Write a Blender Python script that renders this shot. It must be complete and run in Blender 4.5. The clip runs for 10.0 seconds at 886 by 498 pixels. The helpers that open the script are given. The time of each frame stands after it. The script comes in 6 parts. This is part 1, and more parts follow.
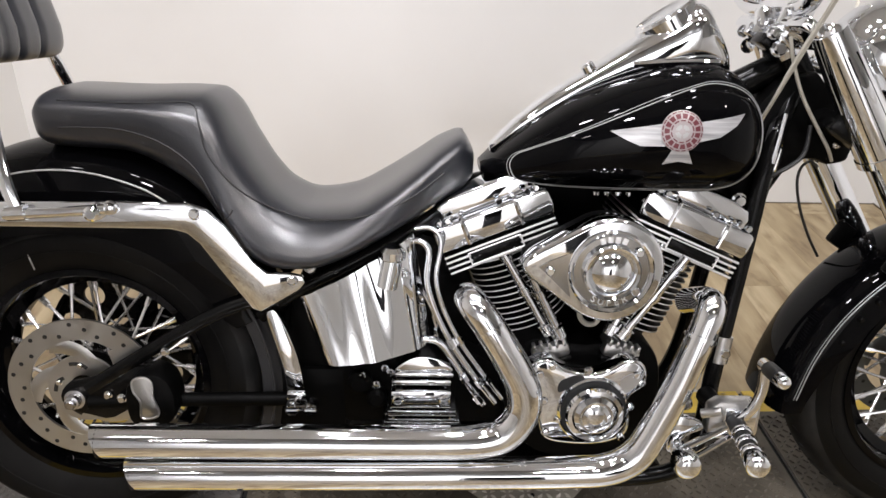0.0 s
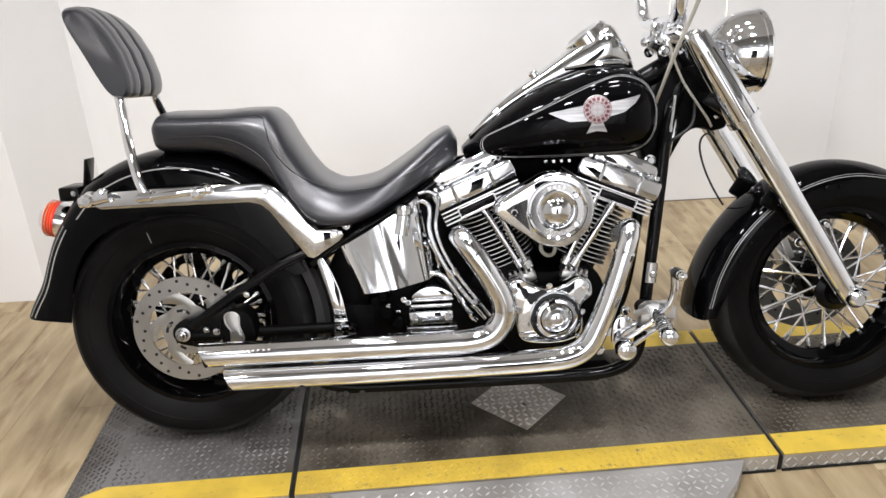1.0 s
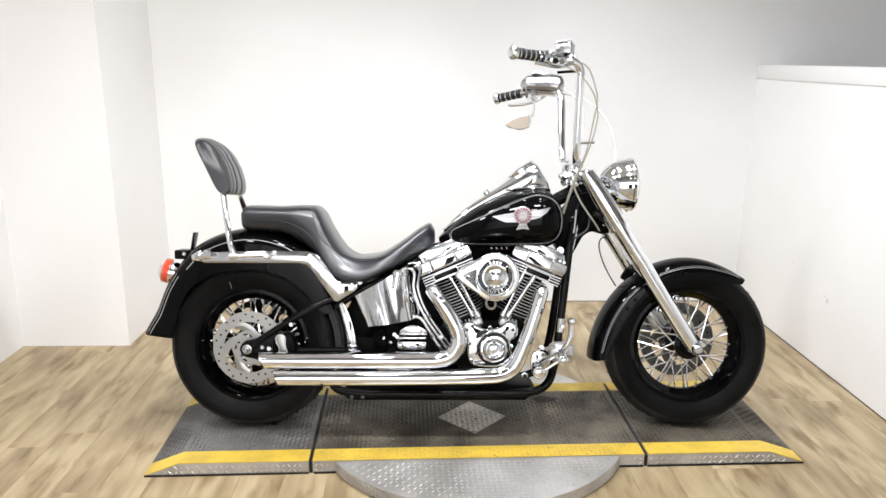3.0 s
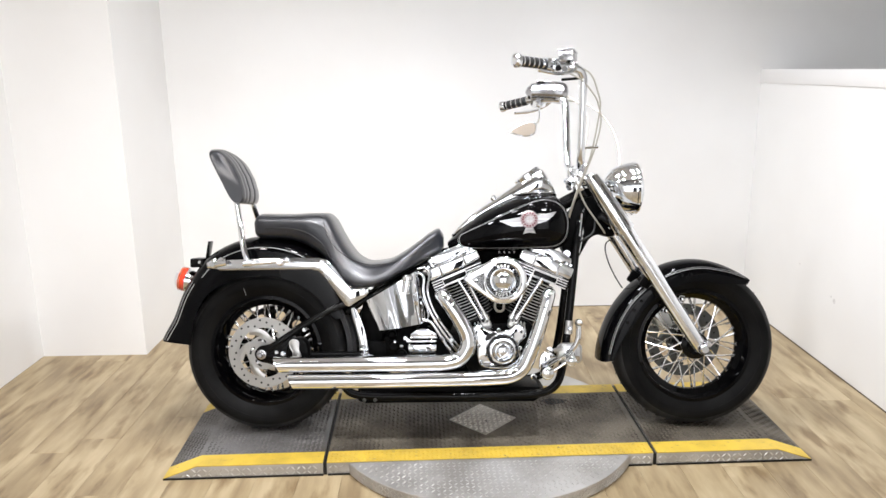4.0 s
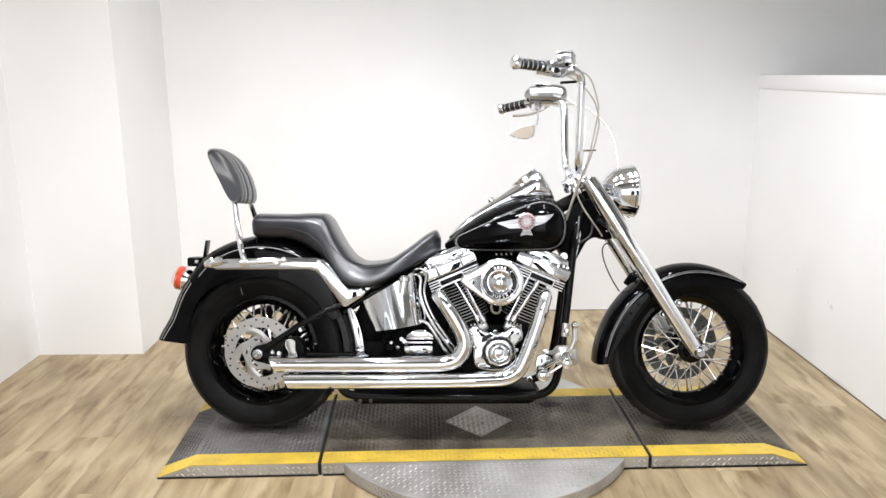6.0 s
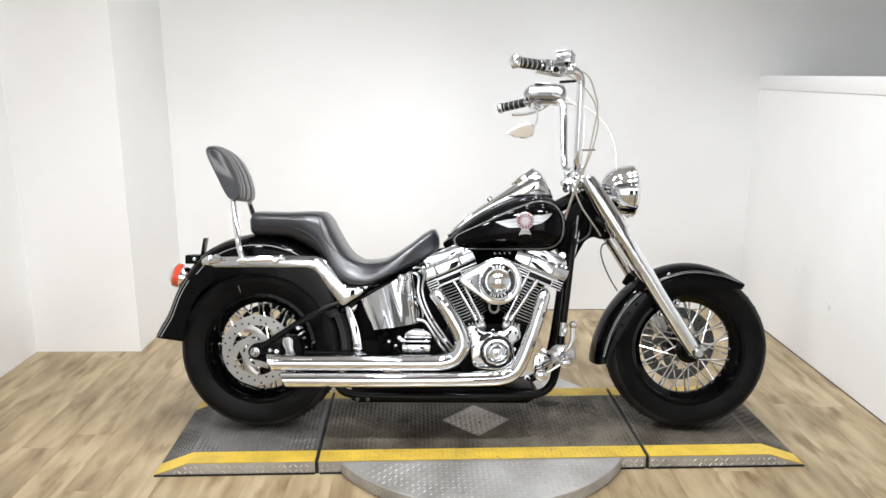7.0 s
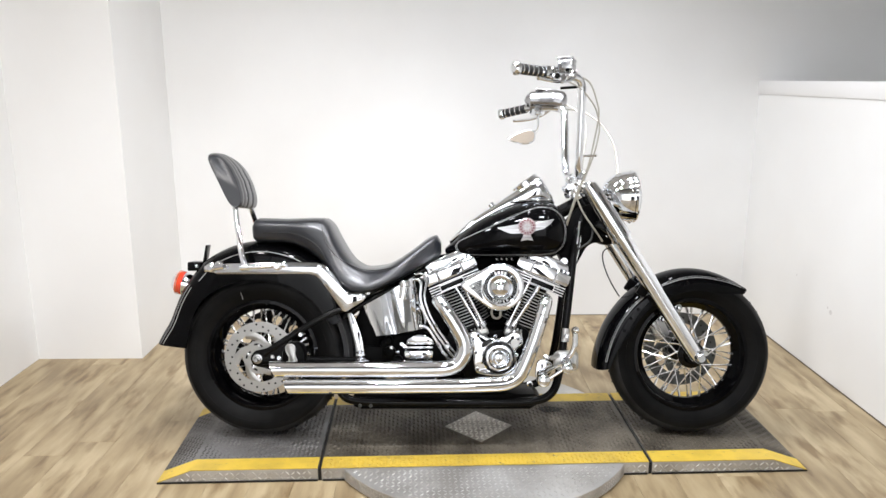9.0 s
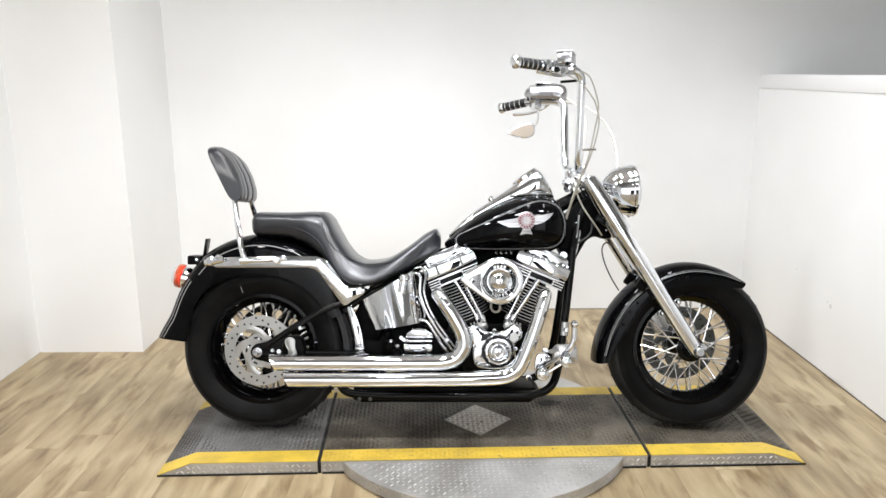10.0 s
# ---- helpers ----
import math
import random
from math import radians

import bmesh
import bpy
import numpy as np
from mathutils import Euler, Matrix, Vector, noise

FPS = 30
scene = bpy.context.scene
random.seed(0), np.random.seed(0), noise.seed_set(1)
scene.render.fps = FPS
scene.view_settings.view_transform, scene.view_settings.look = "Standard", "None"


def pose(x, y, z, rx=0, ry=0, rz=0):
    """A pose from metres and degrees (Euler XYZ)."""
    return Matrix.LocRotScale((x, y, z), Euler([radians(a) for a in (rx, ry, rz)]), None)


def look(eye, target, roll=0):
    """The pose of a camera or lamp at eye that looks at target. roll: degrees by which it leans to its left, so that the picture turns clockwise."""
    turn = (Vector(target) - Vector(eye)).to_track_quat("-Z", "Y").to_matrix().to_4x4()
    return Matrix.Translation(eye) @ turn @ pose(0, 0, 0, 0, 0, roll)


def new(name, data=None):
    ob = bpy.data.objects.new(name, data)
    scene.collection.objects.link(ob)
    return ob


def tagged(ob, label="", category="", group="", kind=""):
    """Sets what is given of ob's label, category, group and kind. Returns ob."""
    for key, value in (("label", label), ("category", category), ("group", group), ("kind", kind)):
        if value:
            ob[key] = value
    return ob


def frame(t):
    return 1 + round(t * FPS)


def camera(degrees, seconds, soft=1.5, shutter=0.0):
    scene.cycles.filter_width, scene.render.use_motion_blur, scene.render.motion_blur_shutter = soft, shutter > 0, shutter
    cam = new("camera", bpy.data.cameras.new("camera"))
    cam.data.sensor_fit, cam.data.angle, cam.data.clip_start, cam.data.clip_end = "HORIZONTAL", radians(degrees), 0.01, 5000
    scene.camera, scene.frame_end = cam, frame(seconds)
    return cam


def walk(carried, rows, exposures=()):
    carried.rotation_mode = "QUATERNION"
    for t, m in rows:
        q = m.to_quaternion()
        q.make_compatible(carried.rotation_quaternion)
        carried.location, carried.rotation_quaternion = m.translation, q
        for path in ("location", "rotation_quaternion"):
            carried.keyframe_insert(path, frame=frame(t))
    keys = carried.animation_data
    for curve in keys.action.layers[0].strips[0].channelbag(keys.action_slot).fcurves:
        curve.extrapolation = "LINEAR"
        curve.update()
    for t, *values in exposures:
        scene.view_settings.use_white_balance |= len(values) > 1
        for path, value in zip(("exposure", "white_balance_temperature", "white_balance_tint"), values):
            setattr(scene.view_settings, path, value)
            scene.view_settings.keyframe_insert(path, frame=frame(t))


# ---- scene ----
cam = camera(61.6, 10.0)
PATH = [
    (0, (-0.255, -1.115, 1.25), (-0.148, 0.638, 0.294), 2.17),
    (0.5, (-0.196, -1.401, 1.282), (-0.116, 0.346, 0.314), 3.75),
    (1, (-0.245, -1.666, 1.283), (-0.177, 0.158, 0.463), -2.32),
    (1.2, (-0.258, -1.757, 1.287), (-0.174, 0.043, 0.419), -1.98),
    (1.5, (-0.268, -1.925, 1.325), (-0.243, -0.066, 0.589), -0.54),
    (2, (-0.161, -2.237, 1.375), (-0.138, -0.33, 0.772), 0.82),
    (2.5, (-0.173, -2.47, 1.404), (-0.17, -0.53, 0.917), 1.17),
    (2.7, (-0.18, -2.549, 1.417), (-0.125, -0.614, 0.914), 0.56),
    (4, (-0.17, -2.687, 1.408), (-0.148, -0.743, 0.937), -0.73),
    (4.5, (-0.169, -2.696, 1.399), (-0.156, -0.749, 0.942), -0.43),
    (5, (-0.177, -2.701, 1.404), (-0.173, -0.753, 0.952), -0.43),
    (5.5, (-0.163, -2.696, 1.397), (-0.146, -0.749, 0.942), -0.43),
    (7, (-0.16, -2.688, 1.394), (-0.133, -0.742, 0.933), 0.16),
    (7.5, (-0.164, -2.69, 1.39), (-0.135, -0.742, 0.939), 0.16),
    (8, (-0.156, -2.684, 1.395), (-0.126, -0.739, 0.927), -0.04),
    (8.5, (-0.162, -2.69, 1.397), (-0.136, -0.744, 0.938), 0.06),
    (9, (-0.169, -2.691, 1.399), (-0.141, -0.741, 0.951), -0.04),
    (9.5, (-0.169, -2.695, 1.386), (-0.142, -0.746, 0.935), 0.16),
    (10, (-0.16, -2.694, 1.398), (-0.137, -0.748, 0.935), -0.04),
]
EXPOSURES = [(0.0, -0.33, 6720, 14), (1.0, -0.14, 6580, 12), (2.0, 0.10, 6500, 11), (2.5, 0.14, 6500, 10), (4.0, 0.14, 6500, 11), (5.0, 0.15, 6500, 11), (7.0, 0.01, 6440, 9), (8.0, 0.0, 6440, 9), (9.0, 0.03, 6440, 10), (10.0, 0.08, 6440, 9)]
walk(cam, [(t, look(eye, target, roll)) for t, eye, target, roll in PATH], EXPOSURES)

# ---------------------------------------------------------------- light and world
world = bpy.data.worlds.new("room_air")
scene.world = world
world.use_nodes = True
world.node_tree.nodes["Background"].inputs[0].default_value = (0.9, 0.95, 1.0, 1)
world.node_tree.nodes["Background"].inputs[1].default_value = 0.3


def spot(name, eye, target, watts, size, blend, radius, tint):
    data = bpy.data.lights.new(name, "SPOT")
    data.energy, data.spot_size, data.spot_blend = watts, radians(size), blend
    data.shadow_soft_size, data.color = radius, tint
    ob = new(name, data)
    ob.matrix_world = look(eye, target)
    return ob


REAR_Y, RIGHT_X = -6.0, 1.69
LAMP, WARM_LAMP = (0.965, 0.985, 1.035), (1.025, 0.978, 0.945)
# two rows of aimed lamps ahead of the display, (x, y), aim, watts, cone
for place, aim, watts, cone in (((-1.65, -1.25), (1.73, 0.5, 0.65), 119, 73), ((-0.55, -1.25), (-0.61, 0.6, 0.1), 165, 70), ((0.5, -1.25), (0.46, 0.6, 0.1), 120, 70), ((1.4, -1.25), (-1.47, 0.5, 0.65), 65, 73),
                                ((-1.65, -2.6), (-1.73, 0.8, 0.1), 106, 64), ((0.5, -2.6), (-1.7, 0.5, 0.65), 104, 64)):
    spot("ceiling_spot", (*place, 2.88), aim, watts, cone, 0.95, 0.09, WARM_LAMP if aim[0] < -1.4 else LAMP)
# wide lamps over the display itself
for x, y, watts in ((-0.6, 0.25, 17), (0.0, 0.25, 38), (0.6, 0.25, 34), (-0.6, -0.3, 18), (0.0, -0.3, 46), (0.6, -0.3, 24)):
    spot("ceiling_downlight", (x, y, 2.88), (x, y + 0.05, 0), watts, 140, 0.95, 0.07, LAMP)
# two unseen fill lamps added to lighten the half wall and the pier's side
spot("ceiling_spot", (-1.0, 0.1, 2.88), (RIGHT_X, 0.5, 0.6), 130, 70, 0.95, 0.09, LAMP)
spot("ceiling_spot", (1.5, -0.7, 2.88), (-1.64, 1.2, 0.9), 108, 50, 0.95, 0.09, LAMP)
# three unseen lamps added to brighten the rear wall for the chrome's reflections
for sx in (-1.3, 0.0, 1.1):
    spot("ceiling_spot", (sx, -4.0, 2.88), (sx, REAR_Y, 1.75), 430, 108, 0.9, 0.05, LAMP)


# ---------------------------------------------------------------- materials
def mat(name, color, rough=0.5, metal=0.0, coat=0.0, spec=0.5):
    m = bpy.data.materials.new(name)
    m.use_nodes = True
    b = m.node_tree.nodes["Principled BSDF"]
    b.inputs["Base Color"].default_value = (*color, 1)
    b.inputs["Roughness"].default_value = rough
    b.inputs["Metallic"].default_value = metal
    b.inputs["Coat Weight"].default_value = coat
    b.inputs["Coat Roughness"].default_value = 0.02
    b.inputs["Coat IOR"].default_value = 1.34
    b.inputs["Specular IOR Level"].default_value = spec
    return m


def nodes_of(m):
    t = m.node_tree
    return t, t.nodes["Principled BSDF"]


def add_noise(m, scale, a, b, socket="Base Color", detail=4.0, stretch=None, lo=0.35, hi=0.65, coords="Object"):
    """Drives a socket of m from noise between a and b (colours or values)."""
    t, bs = nodes_of(m)
    co = t.nodes.new("ShaderNodeTexCoord")
    mp = t.nodes.new("ShaderNodeMapping")
    mp.inputs["Scale"].default_value = stretch or (1, 1, 1)
    n = t.nodes.new("ShaderNodeTexNoise")
    n.inputs["Scale"].default_value, n.inputs["Detail"].default_value = scale, detail
    t.links.new(co.outputs[coords], mp.inputs[0])
    t.links.new(mp.outputs[0], n.inputs["Vector"])
    r = t.nodes.new("ShaderNodeMapRange")
    r.inputs[1].default_value, r.inputs[2].default_value = lo, hi
    t.links.new(n.outputs[0], r.inputs[0])
    if isinstance(a, tuple):
        mix = t.nodes.new("ShaderNodeMix")
        mix.data_type = "RGBA"
        mix.inputs[6].default_value, mix.inputs[7].default_value = (*a, 1), (*b, 1)
        t.links.new(r.outputs[0], mix.inputs[0])
        t.links.new(mix.outputs[2], bs.inputs[socket])
    else:
        r.inputs[3].default_value, r.inputs[4].default_value = a, b
        t.links.new(r.outputs[0], bs.inputs[socket])
    return m


def add_bump(m, scale, strength, distance=0.002, detail=3.0, stretch=None, voronoi=False):
    t, bs = nodes_of(m)
    co = t.nodes.new("ShaderNodeTexCoord")
    mp = t.nodes.new("ShaderNodeMapping")
    mp.inputs["Scale"].default_value = stretch or (1, 1, 1)
    n = t.nodes.new("ShaderNodeTexVoronoi" if voronoi else "ShaderNodeTexNoise")
    n.inputs["Scale"].default_value = scale
    if not voronoi:
        n.inputs["Detail"].default_value = detail
    bp = t.nodes.new("ShaderNodeBump")
    bp.inputs["Strength"].default_value, bp.inputs["Distance"].default_value = strength, distance
    t.links.new(co.outputs["Object"], mp.inputs[0])
    t.links.new(mp.outputs[0], n.inputs["Vector"])
    t.links.new(n.outputs[0], bp.inputs["Height"])
    t.links.new(bp.outputs[0], bs.inputs["Normal"])
    return m


def add_wear(m, scale, colour, lo, hi, stretch=None, detail=6.0):
    """Lays worn or stained patches of another colour over the base colour of m."""
    t, bs = nodes_of(m)
    co, mp, n = t.nodes.new("ShaderNodeTexCoord"), t.nodes.new("ShaderNodeMapping"), t.nodes.new("ShaderNodeTexNoise")
    mp.inputs["Scale"].default_value = stretch or (1, 1, 1)
    n.inputs["Scale"].default_value, n.inputs["Detail"].default_value, n.inputs["Roughness"].default_value = scale, detail, 0.65
    r, mix = t.nodes.new("ShaderNodeMapRange"), t.nodes.new("ShaderNodeMix")
    r.inputs[1].default_value, r.inputs[2].default_value = lo, hi
    mix.data_type = "RGBA"
    mix.inputs[7].default_value = (*colour, 1)
    links = bs.inputs["Base Color"].links
    if links:
        t.links.new(links[0].from_socket, mix.inputs[6])
    else:
        mix.inputs[6].default_value = bs.inputs["Base Color"].default_value
    t.links.new(co.outputs["Object"], mp.inputs[0])
    t.links.new(mp.outputs[0], n.inputs["Vector"])
    t.links.new(n.outputs[0], r.inputs[0])
    t.links.new(r.outputs[0], mix.inputs[0])
    t.links.new(mix.outputs[2], bs.inputs["Base Color"])
    return m


CHROME = add_bump(add_noise(mat("chrome", (0.87, 0.89, 0.92), 0.04, 1.0), 18, 0.02, 0.06, "Roughness"), 38, 0.06, 0.0015, 2.0)
BRIGHT = mat("polished_face", (0.85, 0.85, 0.85), 0.3, 0.6)
SATIN = add_bump(add_noise(mat("satin_steel", (0.6, 0.595, 0.585), 0.3, 1.0), 25, 0.27, 0.36, "Roughness"), 500, 0.04, 0.0005)
DISC_STEEL = add_bump(add_noise(mat("disc_steel", (0.44, 0.435, 0.42), 0.30, 1.0), 25, 0.28, 0.4, "Roughness"), 500, 0.05, 0.0005)
HOUSING = add_bump(add_noise(mat("brushed_housing", (0.5, 0.5, 0.51), 0.2, 1.0), 25, 0.16, 0.26, "Roughness"), 60, 0.05, 0.001)
DARK_STEEL = add_noise(mat("dark_disc_steel", (0.10, 0.105, 0.10), 0.4, 0.6), 25, 0.35, 0.45, "Roughness")
# chrome with a dark reflection put into its base colour
DIMMED_CHROME = mat("dimmed_chrome", (0.42, 0.42, 0.42), 0.1, 1.0)
PAINT = add_noise(mat("black_paint", (0.0015, 0.0015, 0.0018), 0.12, 0.0, 0.52, 0.0), 14, 0.1, 0.16, "Roughness")
FRAME_BLACK = add_noise(mat("frame_black", (0.003, 0.003, 0.003), 0.2, 0.0, 0.0, 0.15), 30, 0.12, 0.24, "Roughness")
CAST_BLACK = add_bump(mat("wrinkle_black", (0.0015, 0.0015, 0.0015), 0.45, 0.0, 0.0, 0.06), 400, 0.3, 0.001)
RUBBER = add_bump(add_noise(mat("tyre_rubber", (0.02, 0.02, 0.021), 0.5, 0.0, 0.0, 0.10), 9, (0.0022, 0.0022, 0.0024), (0.0064, 0.0063, 0.0061)), 250, 0.15, 0.001)
RUBBER_DUST = add_bump(add_noise(mat("dusty_tread_rubber", (0.02, 0.02, 0.02), 0.6, 0.0, 0.0, 0.15), 12, (0.009, 0.009, 0.0092), (0.032, 0.0315, 0.031), "Base Color", 8.0), 250, 0.15, 0.001)
GRIP_RUBBER = mat("grip_rubber", (0.008, 0.008, 0.008), 0.5, 0.0, 0.0, 0.3)
LEATHER = add_bump(add_noise(mat("black_vinyl", (0.010, 0.011, 0.014), 0.32, 0.0, 0.4, 0.8), 5, (0.0062, 0.0075, 0.0112), (0.0125, 0.0138, 0.018)), 420, 0.16, 0.0012, 2.0)
nodes_of(LEATHER)[1].inputs["Coat Roughness"].default_value = 0.28
SATIN_BLACK = add_noise(mat("satin_black_plastic", (0.020, 0.020, 0.021), 0.4, 0.0, 0.0, 0.4), 12, 0.34, 0.5, "Roughness")
SPOKE = mat("spoke_steel", (0.86, 0.86, 0.86), 0.22, 0.8)
FIN_EDGE = mat("polished_fin_edge", (0.78, 0.78, 0.79), 0.28, 0.4)
SEAM = mat("seam_thread", (0.01, 0.01, 0.011), 0.6)
STRIPE = mat("silver_stripe", (0.36, 0.36, 0.36), 0.3, 0.2)
WING = add_noise(mat("silver_wing", (0.45, 0.45, 0.46), 0.3, 0.5), 40, (0.30, 0.30, 0.31), (0.56, 0.56, 0.57), "Base Color", 4.0, (0.2, 1, 4))
BADGE = mat("badge_face", (0.33, 0.30, 0.30), 0.3, 0.4)
RED_ENAMEL = mat("red_enamel", (0.11, 0.018, 0.026), 0.3)
RED_LENS = mat("red_lens", (0.75, 0.03, 0.02), 0.12, 0.0, 1.0)
ORANGE_LENS = mat("amber_lens", (0.85, 0.16, 0.05), 0.12, 0.0, 1.0)
# tan base colour imitates a warm, dim reflection in the glass
MIRROR = mat("mirror_glass", (0.37, 0.32, 0.27), 0.03, 1.0)
CABLE = mat("braided_cable", (0.46, 0.44, 0.38), 0.32, 0.5)
BLACK_CABLE = mat("black_cable", (0.01, 0.01, 0.01), 0.5)
LAMP_GLASS = mat("lamp_glass", (0.9, 0.92, 0.95), 0.03, 0.0, 1.0)
nodes_of(LAMP_GLASS)[1].inputs["Transmission Weight"].default_value = 0.85
JOINT = mat("floor_joint", (0.10, 0.075, 0.05), 0.7)
DARK_GAP = mat("dark_recess", (0.004, 0.004, 0.004), 0.7)

WALL = add_bump(add_noise(mat("wall_paint", (0.8, 0.8, 0.79), 0.5), 1.3, (0.79, 0.785, 0.77), (0.83, 0.83, 0.82)), 160, 0.06, 0.001)
TRIM = mat("trim_paint", (0.8, 0.79, 0.78), 0.4)
CEILING = add_noise(mat("ceiling_paint", (0.73, 0.725, 0.72), 0.8), 2, (0.70, 0.695, 0.69), (0.76, 0.755, 0.75))
# dimness of the rear ceiling put into its colour, for darker chrome reflections
DIM_CEILING = add_noise(mat("dim_ceiling_paint", (0.25, 0.25, 0.25), 0.8), 2, (0.23, 0.23, 0.23), (0.27, 0.27, 0.27))
# wall paint darkened to stand for the dimmer rear of the room
DIM_WALL = add_noise(mat("dim_wall_paint", (0.6, 0.6, 0.595), 0.6), 1.5, (0.58, 0.58, 0.575), (0.63, 0.63, 0.625))
# near-black stands for missing light behind the added rear opening
UNLIT_BLACK = add_noise(mat("unlit_black", (0.012, 0.012, 0.012), 0.7), 1.5, (0.010, 0.010, 0.010), (0.016, 0.015, 0.015))
TREAD = add_bump(add_noise(mat("grip_coating", (0.05, 0.05, 0.052), 0.55), 4.5, (0.050, 0.044, 0.037), (0.150, 0.147, 0.144), "Base Color", 8.0, None, 0.36, 0.62), 500, 0.35, 0.0015)
TREAD_DIRTY = add_bump(add_noise(mat("soiled_grip_coating", (0.05, 0.04, 0.03), 0.55), 5.5, (0.038, 0.030, 0.020), (0.138, 0.119, 0.090), "Base Color", 8.0, None, 0.36, 0.62), 500, 0.35, 0.0015)
ALU = add_bump(add_noise(mat("tread_plate", (0.5, 0.49, 0.47), 0.4, 0.5), 5, (0.34, 0.325, 0.30), (0.56, 0.55, 0.53), "Base Color", 6.0), 200, 0.12, 0.001)
LUG = add_noise(mat("worn_grip_lug", (0.09, 0.08, 0.07), 0.45, 0.1), 7, (0.055, 0.050, 0.045), (0.23, 0.222, 0.212), "Base Color", 8.0, None, 0.4, 0.66)
LUG_BROWN = add_noise(mat("worn_brown_lug", (0.09, 0.07, 0.05), 0.5, 0.0), 6, (0.046, 0.037, 0.025), (0.20, 0.176, 0.138), "Base Color", 8.0, None, 0.4, 0.66)
LUG_BRIGHT = add_noise(mat("polished_tread_mark", (0.7, 0.69, 0.67), 0.32, 0.55), 9, (0.42, 0.40, 0.37), (0.70, 0.69, 0.67), "Base Color", 5.0)
PLATE_LUG = mat("worn_plate_mark", (0.82, 0.79, 0.73), 0.34, 0.4)
PLATE = add_bump(add_noise(mat("worn_plate", (0.33, 0.29, 0.24), 0.5, 0.3), 11, (0.36, 0.33, 0.28), (0.60, 0.575, 0.52), "Base Color", 8.0), 250, 0.2, 0.001)
YELLOW = add_wear(add_bump(add_noise(mat("safety_yellow", (0.66, 0.44, 0.05), 0.5), 9, (0.50, 0.345, 0.05), (0.68, 0.475, 0.06), "Base Color", 6.0, None, 0.3, 0.6), 300, 0.15, 0.001), 48, (0.20, 0.165, 0.09), 0.60, 0.74, (0.8, 1.4, 1))


def plank_material():
    m = mat("vinyl_plank", (0.4, 0.3, 0.2), 0.42)
    t, bs = nodes_of(m)
    N, L = t.nodes, t.links
    info, co = N.new("ShaderNodeObjectInfo"), N.new("ShaderNodeTexCoord")
    off = N.new("ShaderNodeVectorMath")
    off.operation = "SCALE"
    comb = N.new("ShaderNodeCombineXYZ")
    for k in range(3):
        L.new(info.outputs["Random"], comb.inputs[k])
    L.new(comb.outputs[0], off.inputs[0])
    off.inputs[3].default_value = 37.0
    add = N.new("ShaderNodeVectorMath")
    L.new(co.outputs["Object"], add.inputs[0])
    L.new(off.outputs[0], add.inputs[1])
    values = []
    for scale, stretch, detail in ((3.4, (2.4, 0.8, 1), 5.0), (9.0, (2.4, 0.30, 1), 6.0), (8.0, (2.3, 0.55, 1), 5.0)):
        mp, n = N.new("ShaderNodeMapping"), N.new("ShaderNodeTexNoise")
        mp.inputs["Scale"].default_value = stretch
        n.inputs["Scale"].default_value, n.inputs["Detail"].default_value = scale, detail
        L.new(add.outputs[0], mp.inputs[0])
        L.new(mp.outputs[0], n.inputs["Vector"])
        values.append(n.outputs[0])
    mixv = N.new("ShaderNodeMix")
    mixv.inputs[0].default_value = 0.5
    L.new(values[0], mixv.inputs[2])
    L.new(values[1], mixv.inputs[3])
    tone = N.new("ShaderNodeMath")
    tone.operation = "MULTIPLY_ADD"
    tone.inputs[1].default_value, tone.inputs[2].default_value = 0.09, -0.045
    L.new(info.outputs["Random"], tone.inputs[0])
    summ = N.new("ShaderNodeMath")
    L.new(mixv.outputs[0], summ.inputs[0])
    L.new(tone.outputs[0], summ.inputs[1])
    ramp = N.new("ShaderNodeValToRGB")
    e = ramp.color_ramp.elements
    e[0].position, e[0].color = 0.36, (0.245, 0.178, 0.098, 1)
    e[1].position, e[1].color = 0.66, (0.50, 0.402, 0.250, 1)
    mid = ramp.color_ramp.elements.new(0.5)
    mid.color = (0.37, 0.284, 0.163, 1)
    L.new(summ.outputs[0], ramp.inputs[0])
    spot_r = N.new("ShaderNodeMapRange")                        # darker knots and smears
    spot_r.inputs[1].default_value, spot_r.inputs[2].default_value = 0.53, 0.70
    L.new(values[2], spot_r.inputs[0])
    knots = N.new("ShaderNodeMix")
    knots.data_type, knots.blend_type = "RGBA", "MULTIPLY"
    knots.inputs[7].default_value = (0.55, 0.485, 0.41, 1)
    L.new(spot_r.outputs[0], knots.inputs[0])
    L.new(ramp.outputs[0], knots.inputs[6])
    L.new(knots.outputs[2], bs.inputs["Base Color"])
    bp = N.new("ShaderNodeBump")
    bp.inputs["Strength"].default_value, bp.inputs["Distance"].default_value = 0.12, 0.001
    L.new(values[1], bp.inputs["Height"])
    L.new(bp.outputs[0], bs.inputs["Normal"])
    return m


PLANK = plank_material()


# ---------------------------------------------------------------- mesh helpers
def soften(bm, angle=32):
    bm.normal_update()
    for f in bm.faces:
        f.smooth = True
    for ed in bm.edges:
        if len(ed.link_faces) == 2 and ed.calc_face_angle(0) > radians(angle):
            ed.smooth = False


def mesh_of(name, bm, material, angle=32):
    bmesh.ops.recalc_face_normals(bm, faces=bm.faces)
    soften(bm, angle)
    me = bpy.data.meshes.new(name)
    bm.to_mesh(me)
    bm.free()
    me.materials.append(material)
    return me


def part(name, bm, material, parent=None, label="", angle=32):
    ob = new(name, mesh_of(name, bm, material, angle))
    if parent is not None:
        ob.parent = parent
    if label:
        tagged(ob, label)
    return ob


def share(name, me, parent, m=None):
    ob = new(name, me)
    ob.parent = parent
    if m is not None:
        ob.matrix_basis = m
    return ob


